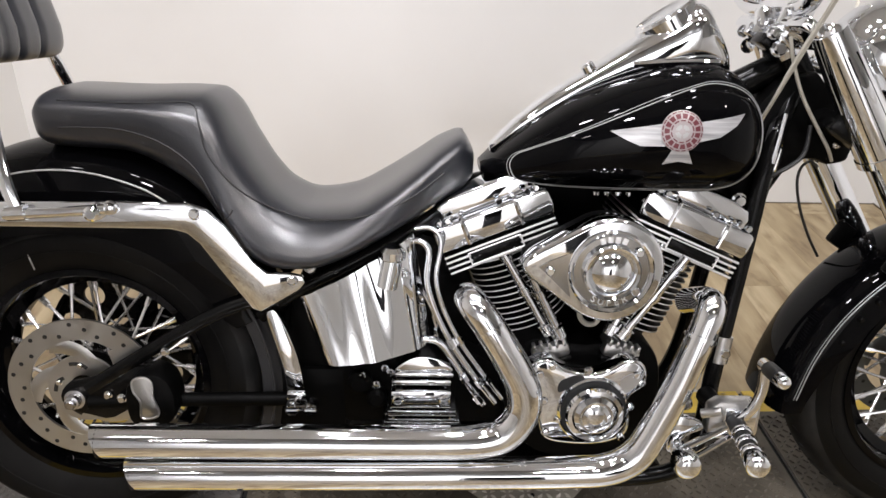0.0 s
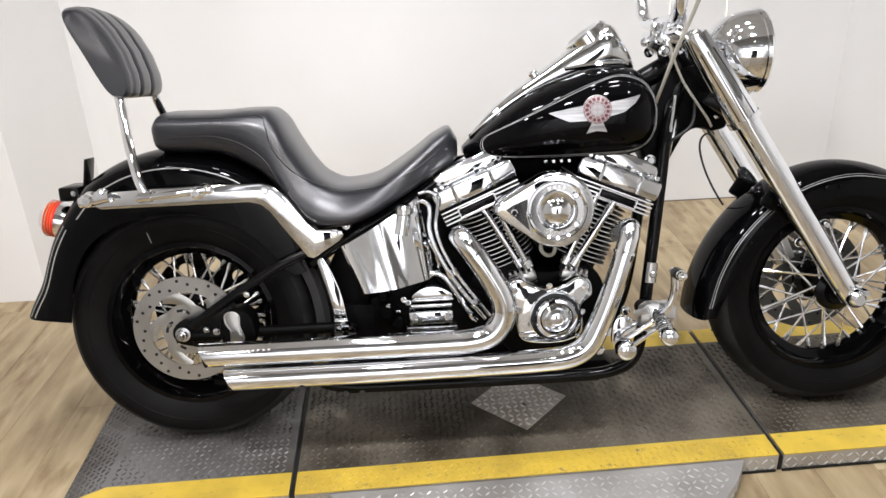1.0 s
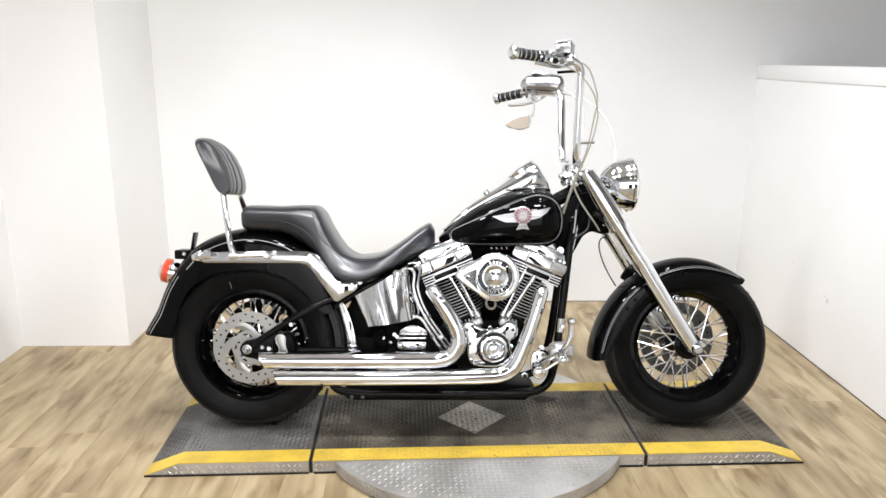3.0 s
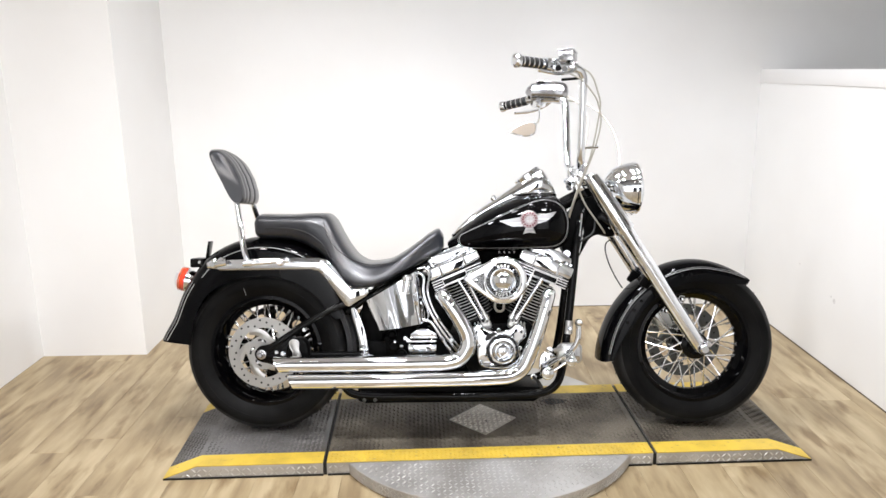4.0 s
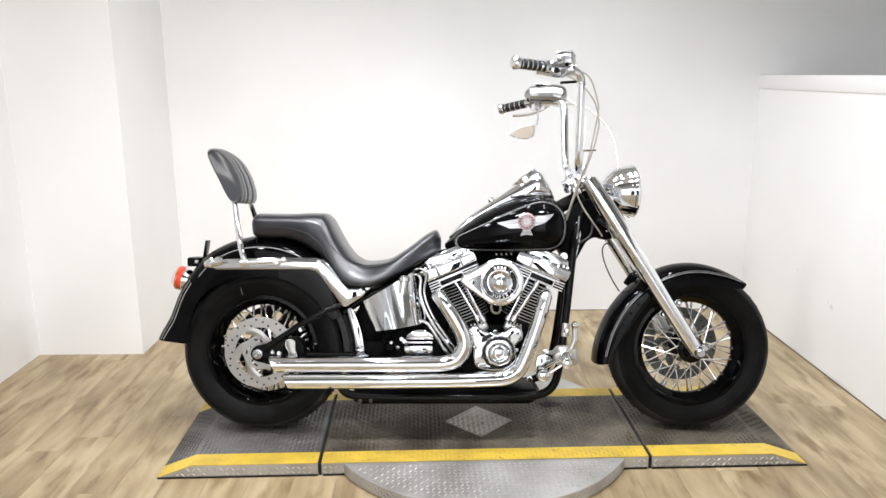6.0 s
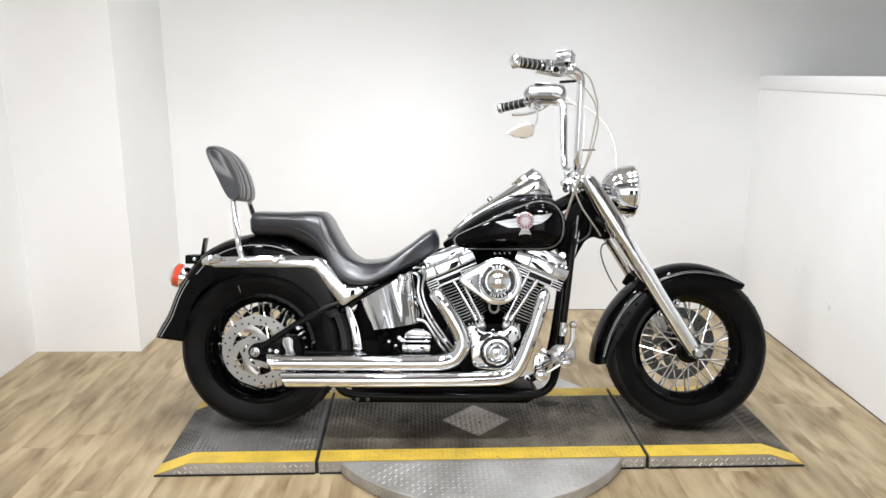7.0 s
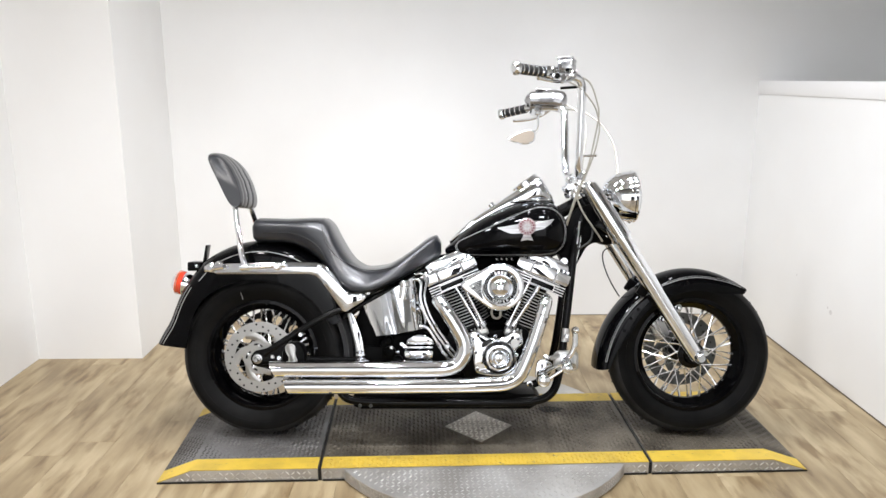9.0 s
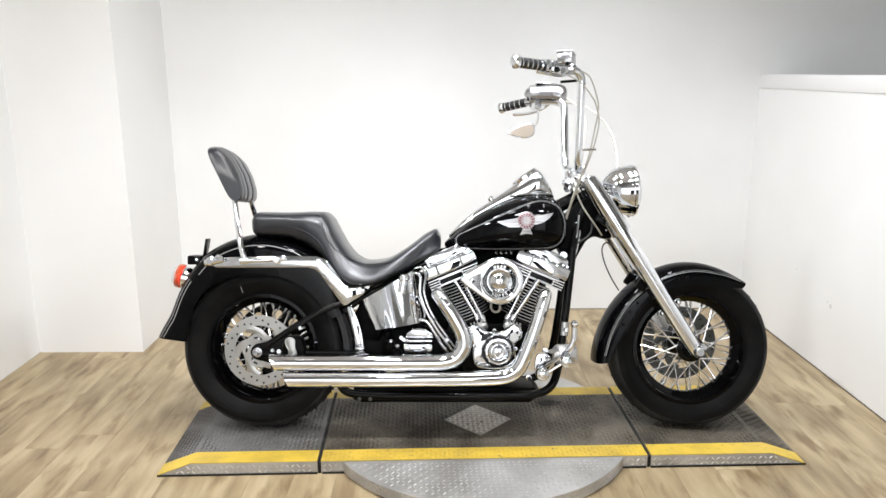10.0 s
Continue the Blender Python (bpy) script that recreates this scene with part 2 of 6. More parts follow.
def bevel(bm, width, segs=2, angle=30):
    bm.normal_update()
    edges = [e for e in bm.edges if len(e.link_faces) == 2 and e.calc_face_angle(0) > radians(angle)]
    if edges and width > 0:
        bmesh.ops.bevel(bm, geom=edges, offset=width, segments=segs, affect="EDGES", profile=0.5, clamp_overlap=True)
    return bm


def box(c, s, rot=None, bev=0.0, bm=None, segs=2):
    b2 = bmesh.new()
    bmesh.ops.create_cube(b2, size=1.0, matrix=Matrix.Diagonal((*s, 1)))
    bevel(b2, bev, segs)
    b2.transform(Matrix.Translation(c) @ (rot or Matrix()))
    if bm is None:
        return b2
    join(bm, b2)
    return bm


def join(bm, b2):
    me = bpy.data.meshes.new("join")
    b2.to_mesh(me)
    b2.free()
    bm.from_mesh(me)
    bpy.data.meshes.remove(me)
    return bm


def skin(loops, closed=True, caps=True, ring=True, bm=None):
    """Faces between successive loops of equal length."""
    bm = bm or bmesh.new()
    rows = [[bm.verts.new(p) for p in lp] for lp in loops]
    n = len(rows[0])
    for a, b in zip(rows, rows[1:]):
        for k in range(n if ring else n - 1):
            bm.faces.new((a[k], a[(k + 1) % n], b[(k + 1) % n], b[k]))
    if not closed and caps and ring:
        bm.faces.new(rows[0])
        bm.faces.new(rows[-1])
    elif closed:
        a, b = rows[-1], rows[0]
        for k in range(n if ring else n - 1):
            bm.faces.new((a[k], a[(k + 1) % n], b[(k + 1) % n], b[k]))
    return bm


def smooth_path(pts, per=8, closed=False):
    pts = [Vector(p) for p in pts]
    n, out = len(pts), []
    span = n if closed else n - 1
    for i in range(span):
        def g(k):
            return pts[k % n] if closed else pts[min(max(k, 0), n - 1)]
        p0, p1, p2, p3 = g(i - 1), g(i), g(i + 1), g(i + 2)
        for s in range(per):
            u = s / per
            out.append(0.5 * (2 * p1 + (p2 - p0) * u + (2 * p0 - 5 * p1 + 4 * p2 - p3) * u * u + (3 * p1 - p0 - 3 * p2 + p3) * u ** 3))
    if not closed:
        out.append(pts[-1])
    return out


def tube(pts, r, seg=12, per=8, closed=False, bm=None, straight=False, flat=1.0, flat_axis=None):
    path = [Vector(p) for p in pts] if straight else smooth_path(pts, per, closed)
    n = len(path)
    radii = r if isinstance(r, (list, tuple)) else None
    loops, side = [], None
    for i, p in enumerate(path):
        a = path[(i - 1) % n] if closed or i else path[0]
        b = path[(i + 1) % n] if closed or i < n - 1 else path[-1]
        d = (b - a).normalized()
        if side is None:
            side = d.orthogonal().normalized() if flat_axis is None else (Vector(flat_axis) - d * d.dot(Vector(flat_axis))).normalized()
        else:
            side = (side - d * side.dot(d)).normalized()
        up = d.cross(side)
        if radii:
            f = i / (n - 1) * (len(radii) - 1)
            k = min(int(f), len(radii) - 2)
            rr = radii[k] + (radii[k + 1] - radii[k]) * (f - k)
        else:
            rr = r
        loops.append([p + side * (rr * flat * math.cos(2 * math.pi * j / seg)) + up * (rr * math.sin(2 * math.pi * j / seg)) for j in range(seg)])
    return skin(loops, closed, not closed, True, bm)


def lathe(profile, centre, axis="y", seg=32, closed_profile=False, bm=None):
    """Turns a profile of (radius, height along the axis) round the axis through centre."""
    loops = []
    for j in range(seg):
        a = 2 * math.pi * j / seg
        c, s = math.cos(a), math.sin(a)
        lp = []
        for r, h in profile:
            v = {"y": (r * c, h, r * s), "x": (h, r * c, r * s), "z": (r * c, r * s, h)}[axis]
            lp.append(Vector(centre) + Vector(v))
        loops.append(lp)
    bm = skin(loops, True, False, closed_profile, bm)
    bmesh.ops.remove_doubles(bm, verts=bm.verts, dist=1e-6)
    return bm


def prism(outline, y0, y1, bev=0.0, segs=2, bm=None):
    """An outline of (x, z) drawn out between two depths."""
    b2 = bmesh.new()
    a = [b2.verts.new((x, y0, z)) for x, z in outline]
    b = [b2.verts.new((x, y1, z)) for x, z in outline]
    n = len(a)
    b2.faces.new(a)
    b2.faces.new(b[::-1])
    for k in range(n):
        b2.faces.new((a[k], b[k], b[(k + 1) % n], a[(k + 1) % n]))
    bmesh.ops.recalc_face_normals(b2, faces=b2.faces)
    bevel(b2, bev, segs, 20)
    if bm is None:
        return b2
    return join(bm, b2)


def rounded(outline, per=6):
    return [(p.x, p.z) for p in smooth_path([(x, 0, z) for x, z in outline], per, True)]


def curve_of(xs, ys):
    """A smooth function through (xs, ys), without overshoot."""
    d = [(ys[i + 1] - ys[i]) / (xs[i + 1] - xs[i]) for i in range(len(xs) - 1)]
    m = [d[0]] + [0 if a * b <= 0 else 2 * a * b / (a + b) for a, b in zip(d, d[1:])] + [d[-1]]

    def f(x):
        x = min(max(x, xs[0]), xs[-1])
        i = max(k for k in range(len(xs) - 1) if xs[k] <= x)
        h = xs[i + 1] - xs[i]
        u = (x - xs[i]) / h
        return (ys[i] * (1 + 2 * u) * (1 - u) ** 2 + m[i] * h * u * (1 - u) ** 2 + ys[i + 1] * u * u * (3 - 2 * u) + m[i + 1] * h * u * u * (u - 1))
    return f


def loft_x(stations, top, bottom, width, n=2.5, seg=28, centre=0.0):
    loops = []
    for x in stations:
        zt, zb, w = top(x), bottom(x), width(x)
        zc, h = (zt + zb) / 2, max((zt - zb) / 2, 0.0015)
        lp = []
        for j in range(seg):
            a = 2 * math.pi * j / seg
            c, s = math.cos(a), math.sin(a)
            lp.append((x, centre + w * math.copysign(abs(c) ** (2 / n), c), zc + h * math.copysign(abs(s) ** (2 / n), s)))
        loops.append(lp)
    return skin(loops, False)


def thing(name, m, label, category, group="", kind=""):
    ob = new(name)
    ob.empty_display_size = 0.1
    ob.matrix_basis = m
    return tagged(ob, label, category, group, kind)


def bolt(c, r, h, parent, name="bolt", axis="y", sign=-1, material=None):
    prof = [(0, h), (r * 0.75, h), (r, h * 0.7), (r, 0), (r * 1.25, 0), (r * 1.25, -h * 0.3), (0, -h * 0.3)]
    bm = lathe([(a, b * sign) for a, b in prof], c, axis, 10)
    return part(name, bm, material or CHROME, parent)


# ---------------------------------------------------------------- the room
LEFT, RIGHT, BACK, PIER_X, PIER_Y, REAR, TOP = -2.185, RIGHT_X, 1.60, -1.658, 0.92, REAR_Y, 2.95


def slab(name, x0, x1, y0, y1, z0, z1, material, label, category, bev=0.0):
    bm = box(((x0 + x1) / 2, (y0 + y1) / 2, (z0 + z1) / 2), (x1 - x0, y1 - y0, z1 - z0), None, bev)
    ob = part(name, bm, material)
    return tagged(ob, label, category, "", "structure")


slab("wall_back", PIER_X, RIGHT, BACK, BACK + 0.12, 0, TOP, WALL, "plain white painted back wall behind the motorcycle", "wall")
slab("wall_pier", LEFT, PIER_X, PIER_Y, BACK + 0.12, 0, TOP, WALL, "white painted pier projecting beside the back wall", "wall")
slab("wall_left_rear", LEFT - 0.12, LEFT, REAR, -3.2, 0, TOP, DIM_WALL, "unseen side wall closing the room, its dimness put into the colour", "wall")
slab("wall_left", LEFT - 0.12, LEFT, -3.2, BACK + 0.12, 0, TOP, WALL, "white painted side wall along the wood floor", "wall")
slab("wall_right_rear", RIGHT, RIGHT + 0.14, REAR, -3.2, 0, TOP, DIM_WALL, "unseen side wall closing the room, its dimness put into the colour", "wall")
half_wall = slab("wall_right", RIGHT, RIGHT + 0.14, -3.2, BACK, 0, 1.310, WALL, "white painted half-height side wall below a ledge", "wall")
FARX = RIGHT + 1.5
slab("wall_side_far", FARX, FARX + 0.12, -3.32, BACK + 0.12, 0, TOP, WALL, "white painted wall in the space beyond the half wall", "wall")
slab("wall_back_far", RIGHT, FARX, BACK, BACK + 0.12, 0, TOP, WALL, "white painted back wall beyond the half wall", "wall")
slab("wall_rear_far", RIGHT + 0.14, FARX, -3.32, -3.2, 0, TOP, WALL, "plain white wall closing the space beyond", "wall")
slab("floor_far", RIGHT + 0.17, FARX, -3.2, BACK, -0.12, 0.0, CEILING, "plain floor beyond the half wall", "floor")
slab("ceiling_far", RIGHT + 0.17, FARX + 0.12, -3.32, BACK + 0.12, TOP, TOP + 0.1, CEILING, "plain grey ceiling beyond the half wall", "ceiling")
# unseen rear wall; its opening is added to give the chrome dark bands
for k, (x0, x1, z0) in enumerate(((LEFT - 0.12, 0.1, 0), (0.1, 0.85, 2.1), (0.85, RIGHT + 0.17, 0))):
    slab("wall_rear_%d" % (k + 1), x0, x1, REAR - 0.12, REAR, z0, TOP, WALL, "unseen white wall closing the room, with an added opening for dark reflections", "wall")
# added black enclosure that keeps the opening dark in reflections
slab("wall_rear_dark", LEFT - 0.12, RIGHT + 0.17, REAR - 2.12, REAR - 2.0, 0, TOP, UNLIT_BLACK, "unseen wall added behind the opening, darkness put into its colour", "wall")
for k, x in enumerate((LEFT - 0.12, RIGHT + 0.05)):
    slab("wall_rear_side_%d" % (k + 1), x, x + 0.12, REAR - 2.0, REAR - 0.12, 0, TOP, UNLIT_BLACK, "unseen wall added behind the opening, darkness put into its colour", "wall")
slab("floor_rear", LEFT - 0.12, RIGHT + 0.17, REAR - 2.12, REAR - 0.12, -0.12, -0.002, UNLIT_BLACK, "unseen floor added behind the opening, darkness put into its colour", "floor")
# unseen rear ceiling, coloured darker than the front one to stand for less light
slab("ceiling_rear", LEFT - 0.12, RIGHT + 0.17, REAR - 2.12, -1.75, TOP, TOP + 0.1, DIM_CEILING, "unseen ceiling over the rear of the room, its dimness put into the colour", "ceiling")
slab("ceiling", LEFT - 0.12, RIGHT + 0.17, -1.75, BACK + 0.12, TOP, TOP + 0.1, CEILING, "plain grey ceiling", "ceiling")
slab("trim", RIGHT - 0.007, RIGHT + 0.14, -3.2, BACK, 1.310, 1.385, TRIM, "white painted ledge capping the half-height wall", "ledge", 0.004)


SMUDGE = mat("wall_smudge", (0.66, 0.65, 0.64), 0.6)
for my, mz, r in ((0.60, 0.331, 0.012), (0.63, 0.345, 0.006), (0.95, 0.42, 0.005)):
    part("smudge", lathe([(0, 0.0004), (r * 0.8, 0.0004), (r, 0.0)], (RIGHT - 0.0006, my, mz), "x", 14), SMUDGE, half_wall, "faint grey scuff on the paint")


slab("trim_foot_right", RIGHT - 0.003, RIGHT, -3.2, BACK, 0, 0.005, JOINT, "thin dark joint at the foot of the wall", "joint")
slab("trim_foot_back", PIER_X, RIGHT - 0.003, BACK - 0.004, BACK, 0, 0.003, JOINT, "thin dark joint at the foot of the wall", "joint")


# ---------------------------------------------------------------- the display platform
ZP = 0.05
PLATFORM = pose(0.01, 0.028, 0, 0, 0, 1.3)
FRONT, FAR, BAND = -0.300, 0.300, 0.078


def lugs(area, step, length, width, height, inside, frame_m):
    """Raised bars of a tread plate, alternately turned, on a plane."""
    vs, fs = [], []
    (u0, u1), (v0, v1) = area
    nu, nv = int((u1 - u0) / step), int((v1 - v0) / step)
    for i in range(nu + 1):
        for j in range(nv + 1):
            u, v = u0 + i * step, v0 + j * step
            if not inside(u, v):
                continue
            a = radians(45 if (i + j) % 2 else -45)
            ca, sa = math.cos(a) * length / 2, math.sin(a) * length / 2
            na, nb = -math.sin(a) * width / 2, math.cos(a) * width / 2
            k = len(vs)
            for p in ((u - ca, v - sa, 0.0), (u + na, v + nb, 0.0), (u + ca, v + sa, 0.0), (u - na, v - nb, 0.0), (u - ca * 0.55, v - sa * 0.55, height), (u + ca * 0.55, v + sa * 0.55, height)):
                vs.append(frame_m @ Vector(p))
            fs += [(k, k + 3, k + 5, k + 4), (k + 3, k + 2, k + 5), (k + 2, k + 1, k + 4, k + 5), (k + 1, k, k + 4)]
    me = bpy.data.meshes.new("tread_relief")
    me.from_pydata(vs, [], fs)
    return me


def lug_part(area, step, length, width, height, inside, frame_m, material, parent):
    me = lugs(area, step, length, width, height, inside, frame_m)
    me.materials.append(material)
    ob = new("tread_relief", me)
    ob.parent = parent
    return tagged(ob, "", "", "", "stuff")


def plan_prism(points, z0, z1, bev=0.0):
    b2 = bmesh.new()
    a = [b2.verts.new((x, y, z0)) for x, y in points]
    b = [b2.verts.new((x, y, z1)) for x, y in points]
    n = len(a)
    b2.faces.new(a[::-1])
    b2.faces.new(b)
    for k in range(n):
        b2.faces.new((a[k], a[(k + 1) % n], b[(k + 1) % n], b[k]))
    bmesh.ops.recalc_face_normals(b2, faces=b2.faces)
    return bevel(b2, bev, 1)


def ramp_section(x_in, x_flat, x_tip, top_m, lug_m):
    """A platform end: flat from x_in to x_flat, then down to the floor at x_tip."""
    lab = "low tread plate ramp with dark grip top and yellow edges"
    ob = thing("platform_ramp", PLATFORM, lab, "platform", "platform sections")
    side = [(x_in, 0.002), (x_in, ZP - 0.003), (x_flat, ZP - 0.003), (x_tip, 0.003), (x_tip, 0.002)]
    part("body", prism(side, FRONT, FAR), ALU, ob)
    for y0, y1, m, nm in ((FRONT, FRONT + BAND, YELLOW, "edge_stripe"), (FRONT + BAND, FAR - BAND, top_m, "grip_surface"), (FAR - BAND, FAR, YELLOW, "edge_stripe")):
        top = [(x_in, ZP - 0.003), (x_in, ZP), (x_flat, ZP), (x_tip, 0.006), (x_tip, 0.003), (x_flat, ZP - 0.003)]
        part(nm, prism(top, y0, y1), m, ob)
    face = Matrix(((1, 0, 0, 0), (0, 0, -1, FRONT), (0, 1, 0, 0), (0, 0, 0, 1)))
    lo, hi = min(x_in, x_tip), max(x_in, x_tip)

    def on_face(u, v):
        k = abs(x_tip - u) / abs(x_tip - x_flat)
        return 0.008 < v < min(1, k) * ZP - 0.010
    lug_part(((lo + 0.012, hi - 0.012), (0.012, ZP)), 0.0195, 0.0205, 0.0062, 0.0026, on_face, face, LUG_BRIGHT, ob)
    topm = Matrix.Translation((0, 0, ZP))
    lo2, hi2 = min(x_in, x_flat), max(x_in, x_flat)
    lug_part(((lo2 + 0.012, hi2 - 0.01), (FRONT + BAND + 0.01, FAR - BAND - 0.01)), 0.0165, 0.0155, 0.0065, 0.0032, lambda u, v: True, topm, lug_m, ob)
    slope = math.atan2(ZP - 0.006, abs(x_tip - x_flat))
    sg = 1 if x_tip > x_flat else -1
    sm = Matrix.Translation((x_flat, 0, ZP)) @ Matrix.Rotation(slope * sg, 4, "Y")
    run = math.hypot(x_tip - x_flat, ZP)
    span = (0.012, run - 0.012) if sg > 0 else (-run + 0.012, -0.012)
    lug_part((span, (FRONT + BAND + 0.01, FAR - BAND - 0.01)), 0.0165, 0.0155, 0.0065, 0.0032, lambda u, v: True, sm, lug_m, ob)
    part("base_strip", box(((x_in + x_tip) / 2, FRONT - 0.002, 0.003), (abs(x_in - x_tip), 0.004, 0.006)), DARK_GAP, ob)
    return ob


ramp_section(-0.598, -1.045, -1.165, TREAD, LUG)
ramp_section(0.606, 1.05, 1.178, TREAD_DIRTY, LUG_BROWN)

deck = thing("platform_deck", PLATFORM, "dark grip-topped platform deck with yellow edges and diamond plate", "platform", "platform sections")
part("body", box((0.004, 0, (ZP - 0.003) / 2 + 0.001), (1.177, FAR - FRONT, ZP - 0.005)), ALU, deck)
for y0, y1, m, nm in ((FRONT, FRONT + BAND, YELLOW, "edge_stripe"), (FRONT + BAND, FAR - BAND, TREAD_DIRTY, "grip_surface"), (FAR - BAND, FAR, YELLOW, "edge_stripe")):
    part(nm, box((0.004, (y0 + y1) / 2, ZP - 0.0015), (1.177, y1 - y0, 0.003)), m, deck)
HALF = 0.133
part("diamond_plate", plan_prism([(-HALF, 0), (0, -HALF), (HALF, 0), (HALF * 0.86, HALF * 0.14), (0, HALF), (-HALF * 0.86, HALF * 0.14)], ZP, ZP + 0.004, 0.001), PLATE, deck, "bare metal diamond-shaped plate with worn raised marks")
lug_part(((-0.13, 0.13), (-0.13, 0.13)), 0.0195, 0.0195, 0.0095, 0.0042, lambda u, v: abs(u) + abs(v) < HALF - 0.009, Matrix.Translation((0, 0, ZP + 0.004)), PLATE_LUG, deck)
lug_part(((-0.57, 0.578), (FRONT + BAND + 0.01, FAR - BAND - 0.01)), 0.0165, 0.0155, 0.0065, 0.0032, lambda u, v: abs(u) + abs(v) > HALF + 0.012, Matrix.Translation((0, 0, ZP)), LUG_BROWN, deck)
lug_part(((-0.57, 0.578), (FRONT + 0.008, FRONT + BAND - 0.006)), 0.0165, 0.0155, 0.0065, 0.0028, lambda u, v: True, Matrix.Translation((0, 0, ZP)), YELLOW, deck)
facem = Matrix(((1, 0, 0, 0), (0, 0, -1, FRONT), (0, 1, 0, 0), (0, 0, 0, 1)))
lug_part(((-0.572, 0.58), (0.012, ZP)), 0.0195, 0.0205, 0.0062, 0.0026, lambda u, v: abs(u) > 0.5 and v < ZP - 0.01, facem, LUG_BRIGHT, deck)
part("dial_pin", lathe([(0, 0.003), (0.004, 0.003), (0.005, 0)], (0.01, -0.03, ZP + 0.005), "z", 10), DARK_GAP, deck)

part("oil_stain", plan_prism([(0.315 + 0.05 * (1 + 0.14 * math.sin(5 * a)) * math.cos(a), 0.145 + 0.028 * (1 + 0.2 * math.cos(3 * a)) * math.sin(a)) for a in np.linspace(0, 2 * math.pi, 28, endpoint=False)], ZP + 0.0002, ZP + 0.0006), DARK_GAP, deck, "dark oil stain")
part("base_strip", box((0.004, FRONT - 0.002, 0.003), (1.17, 0.004, 0.006)), DARK_GAP, deck)


for x in (-0.5895, 0.5975):
    part("joint", box((x, (FRONT + FAR) / 2, (ZP - 0.006) / 2), (0.014, FAR - FRONT - 0.004, ZP - 0.008)), DARK_GAP, deck)

RT = 0.588
turn = thing("turntable_disc", PLATFORM, "round worn tread plate turntable under the platform deck", "turntable")


def disc_segment(sign, y_cut):
    a0 = math.asin(abs(y_cut) / RT)
    return [(RT * math.cos(a), sign * RT * math.sin(a)) for a in np.linspace(a0, math.pi - a0, 49)]


for sign, cut, nm in ((-1, FRONT - 0.002, "front_segment"), (1, FAR + 0.002, "rear_segment")):
    part(nm, plan_prism([(float(a), float(b)) for a, b in disc_segment(sign, cut)], 0.002, ZP - 0.004, 0.002), ALU, turn)
lug_part(((-0.58, 0.58), (-0.58, FRONT - 0.012)), 0.0195, 0.0185, 0.0062, 0.0020, lambda u, v: u * u + v * v < (RT - 0.018) ** 2, Matrix.Translation((0, 0, ZP - 0.004)), LUG_BRIGHT, turn)
vs, fs = [], []
for i in range(-40, 41):
    for j in range(3):
        a = -math.pi / 2 + i * 0.0235
        if RT * math.sin(a) > FRONT - 0.008:
            continue
        m = Matrix.Rotation(a + math.pi / 2, 4, "Z") @ Matrix.Translation((0, -RT, 0.011 + j * 0.0115)) @ Matrix.Rotation(radians(90), 4, "X") @ Matrix.Rotation(radians(45 if (i + j) % 2 else -45), 4, "Z")
        k = len(vs)
        vs += [m @ Vector(p) for p in ((-0.0085, 0, 0), (0, 0.0022, 0), (0.0085, 0, 0), (0, -0.0022, 0), (-0.005, 0, 0.0016), (0.005, 0, 0.0016))]
        fs += [(k, k + 3, k + 5, k + 4), (k + 3, k + 2, k + 5), (k + 2, k + 1, k + 4, k + 5), (k + 1, k, k + 4)]
me = bpy.data.meshes.new("rim_lugs")
me.from_pydata(vs, [], fs)
me.materials.append(LUG_BRIGHT)
tagged(share("tread_relief", me, turn), "", "", "", "stuff")


# ---------------------------------------------------------------- the motorcycle
# Built upright along x in its own frame (x ahead, y away, z up from the tyre contact), then leaned on its side stand.
bike = thing("motorcycle", pose(0, -0.010, ZP + 0.001, -11.0, 0, -0.9), "black and chrome cruiser motorcycle leaning on its stand on the platform", "motorcycle")
RAX, FAX, AXZ, RAD = -0.82, 0.82, 0.31, 0.31


def ring_profile(r_out, r_in, half, bulge):
    """Tyre section: rounded tread, bulging side walls, open at the rim."""
    pts = []
    for k in range(-10, 11):
        a = k / 10 * 0.5 * math.pi
        pts.append((r_out - bulge * (1 - math.cos(a)), half * math.sin(a)))
    pts += [(r_out - bulge - 0.012, half * 1.01), (r_out - bulge - 0.03, half * 0.97), (r_in + 0.014, half * 0.84), (r_in + 0.004, half * 0.74), (r_in, half * 0.7)]
    pts += [(r_in, -half * 0.7), (r_in + 0.004, -half * 0.74), (r_in + 0.014, -half * 0.84), (r_out - bulge - 0.03, -half * 0.97), (r_out - bulge - 0.012, -half * 1.01)]
    return pts


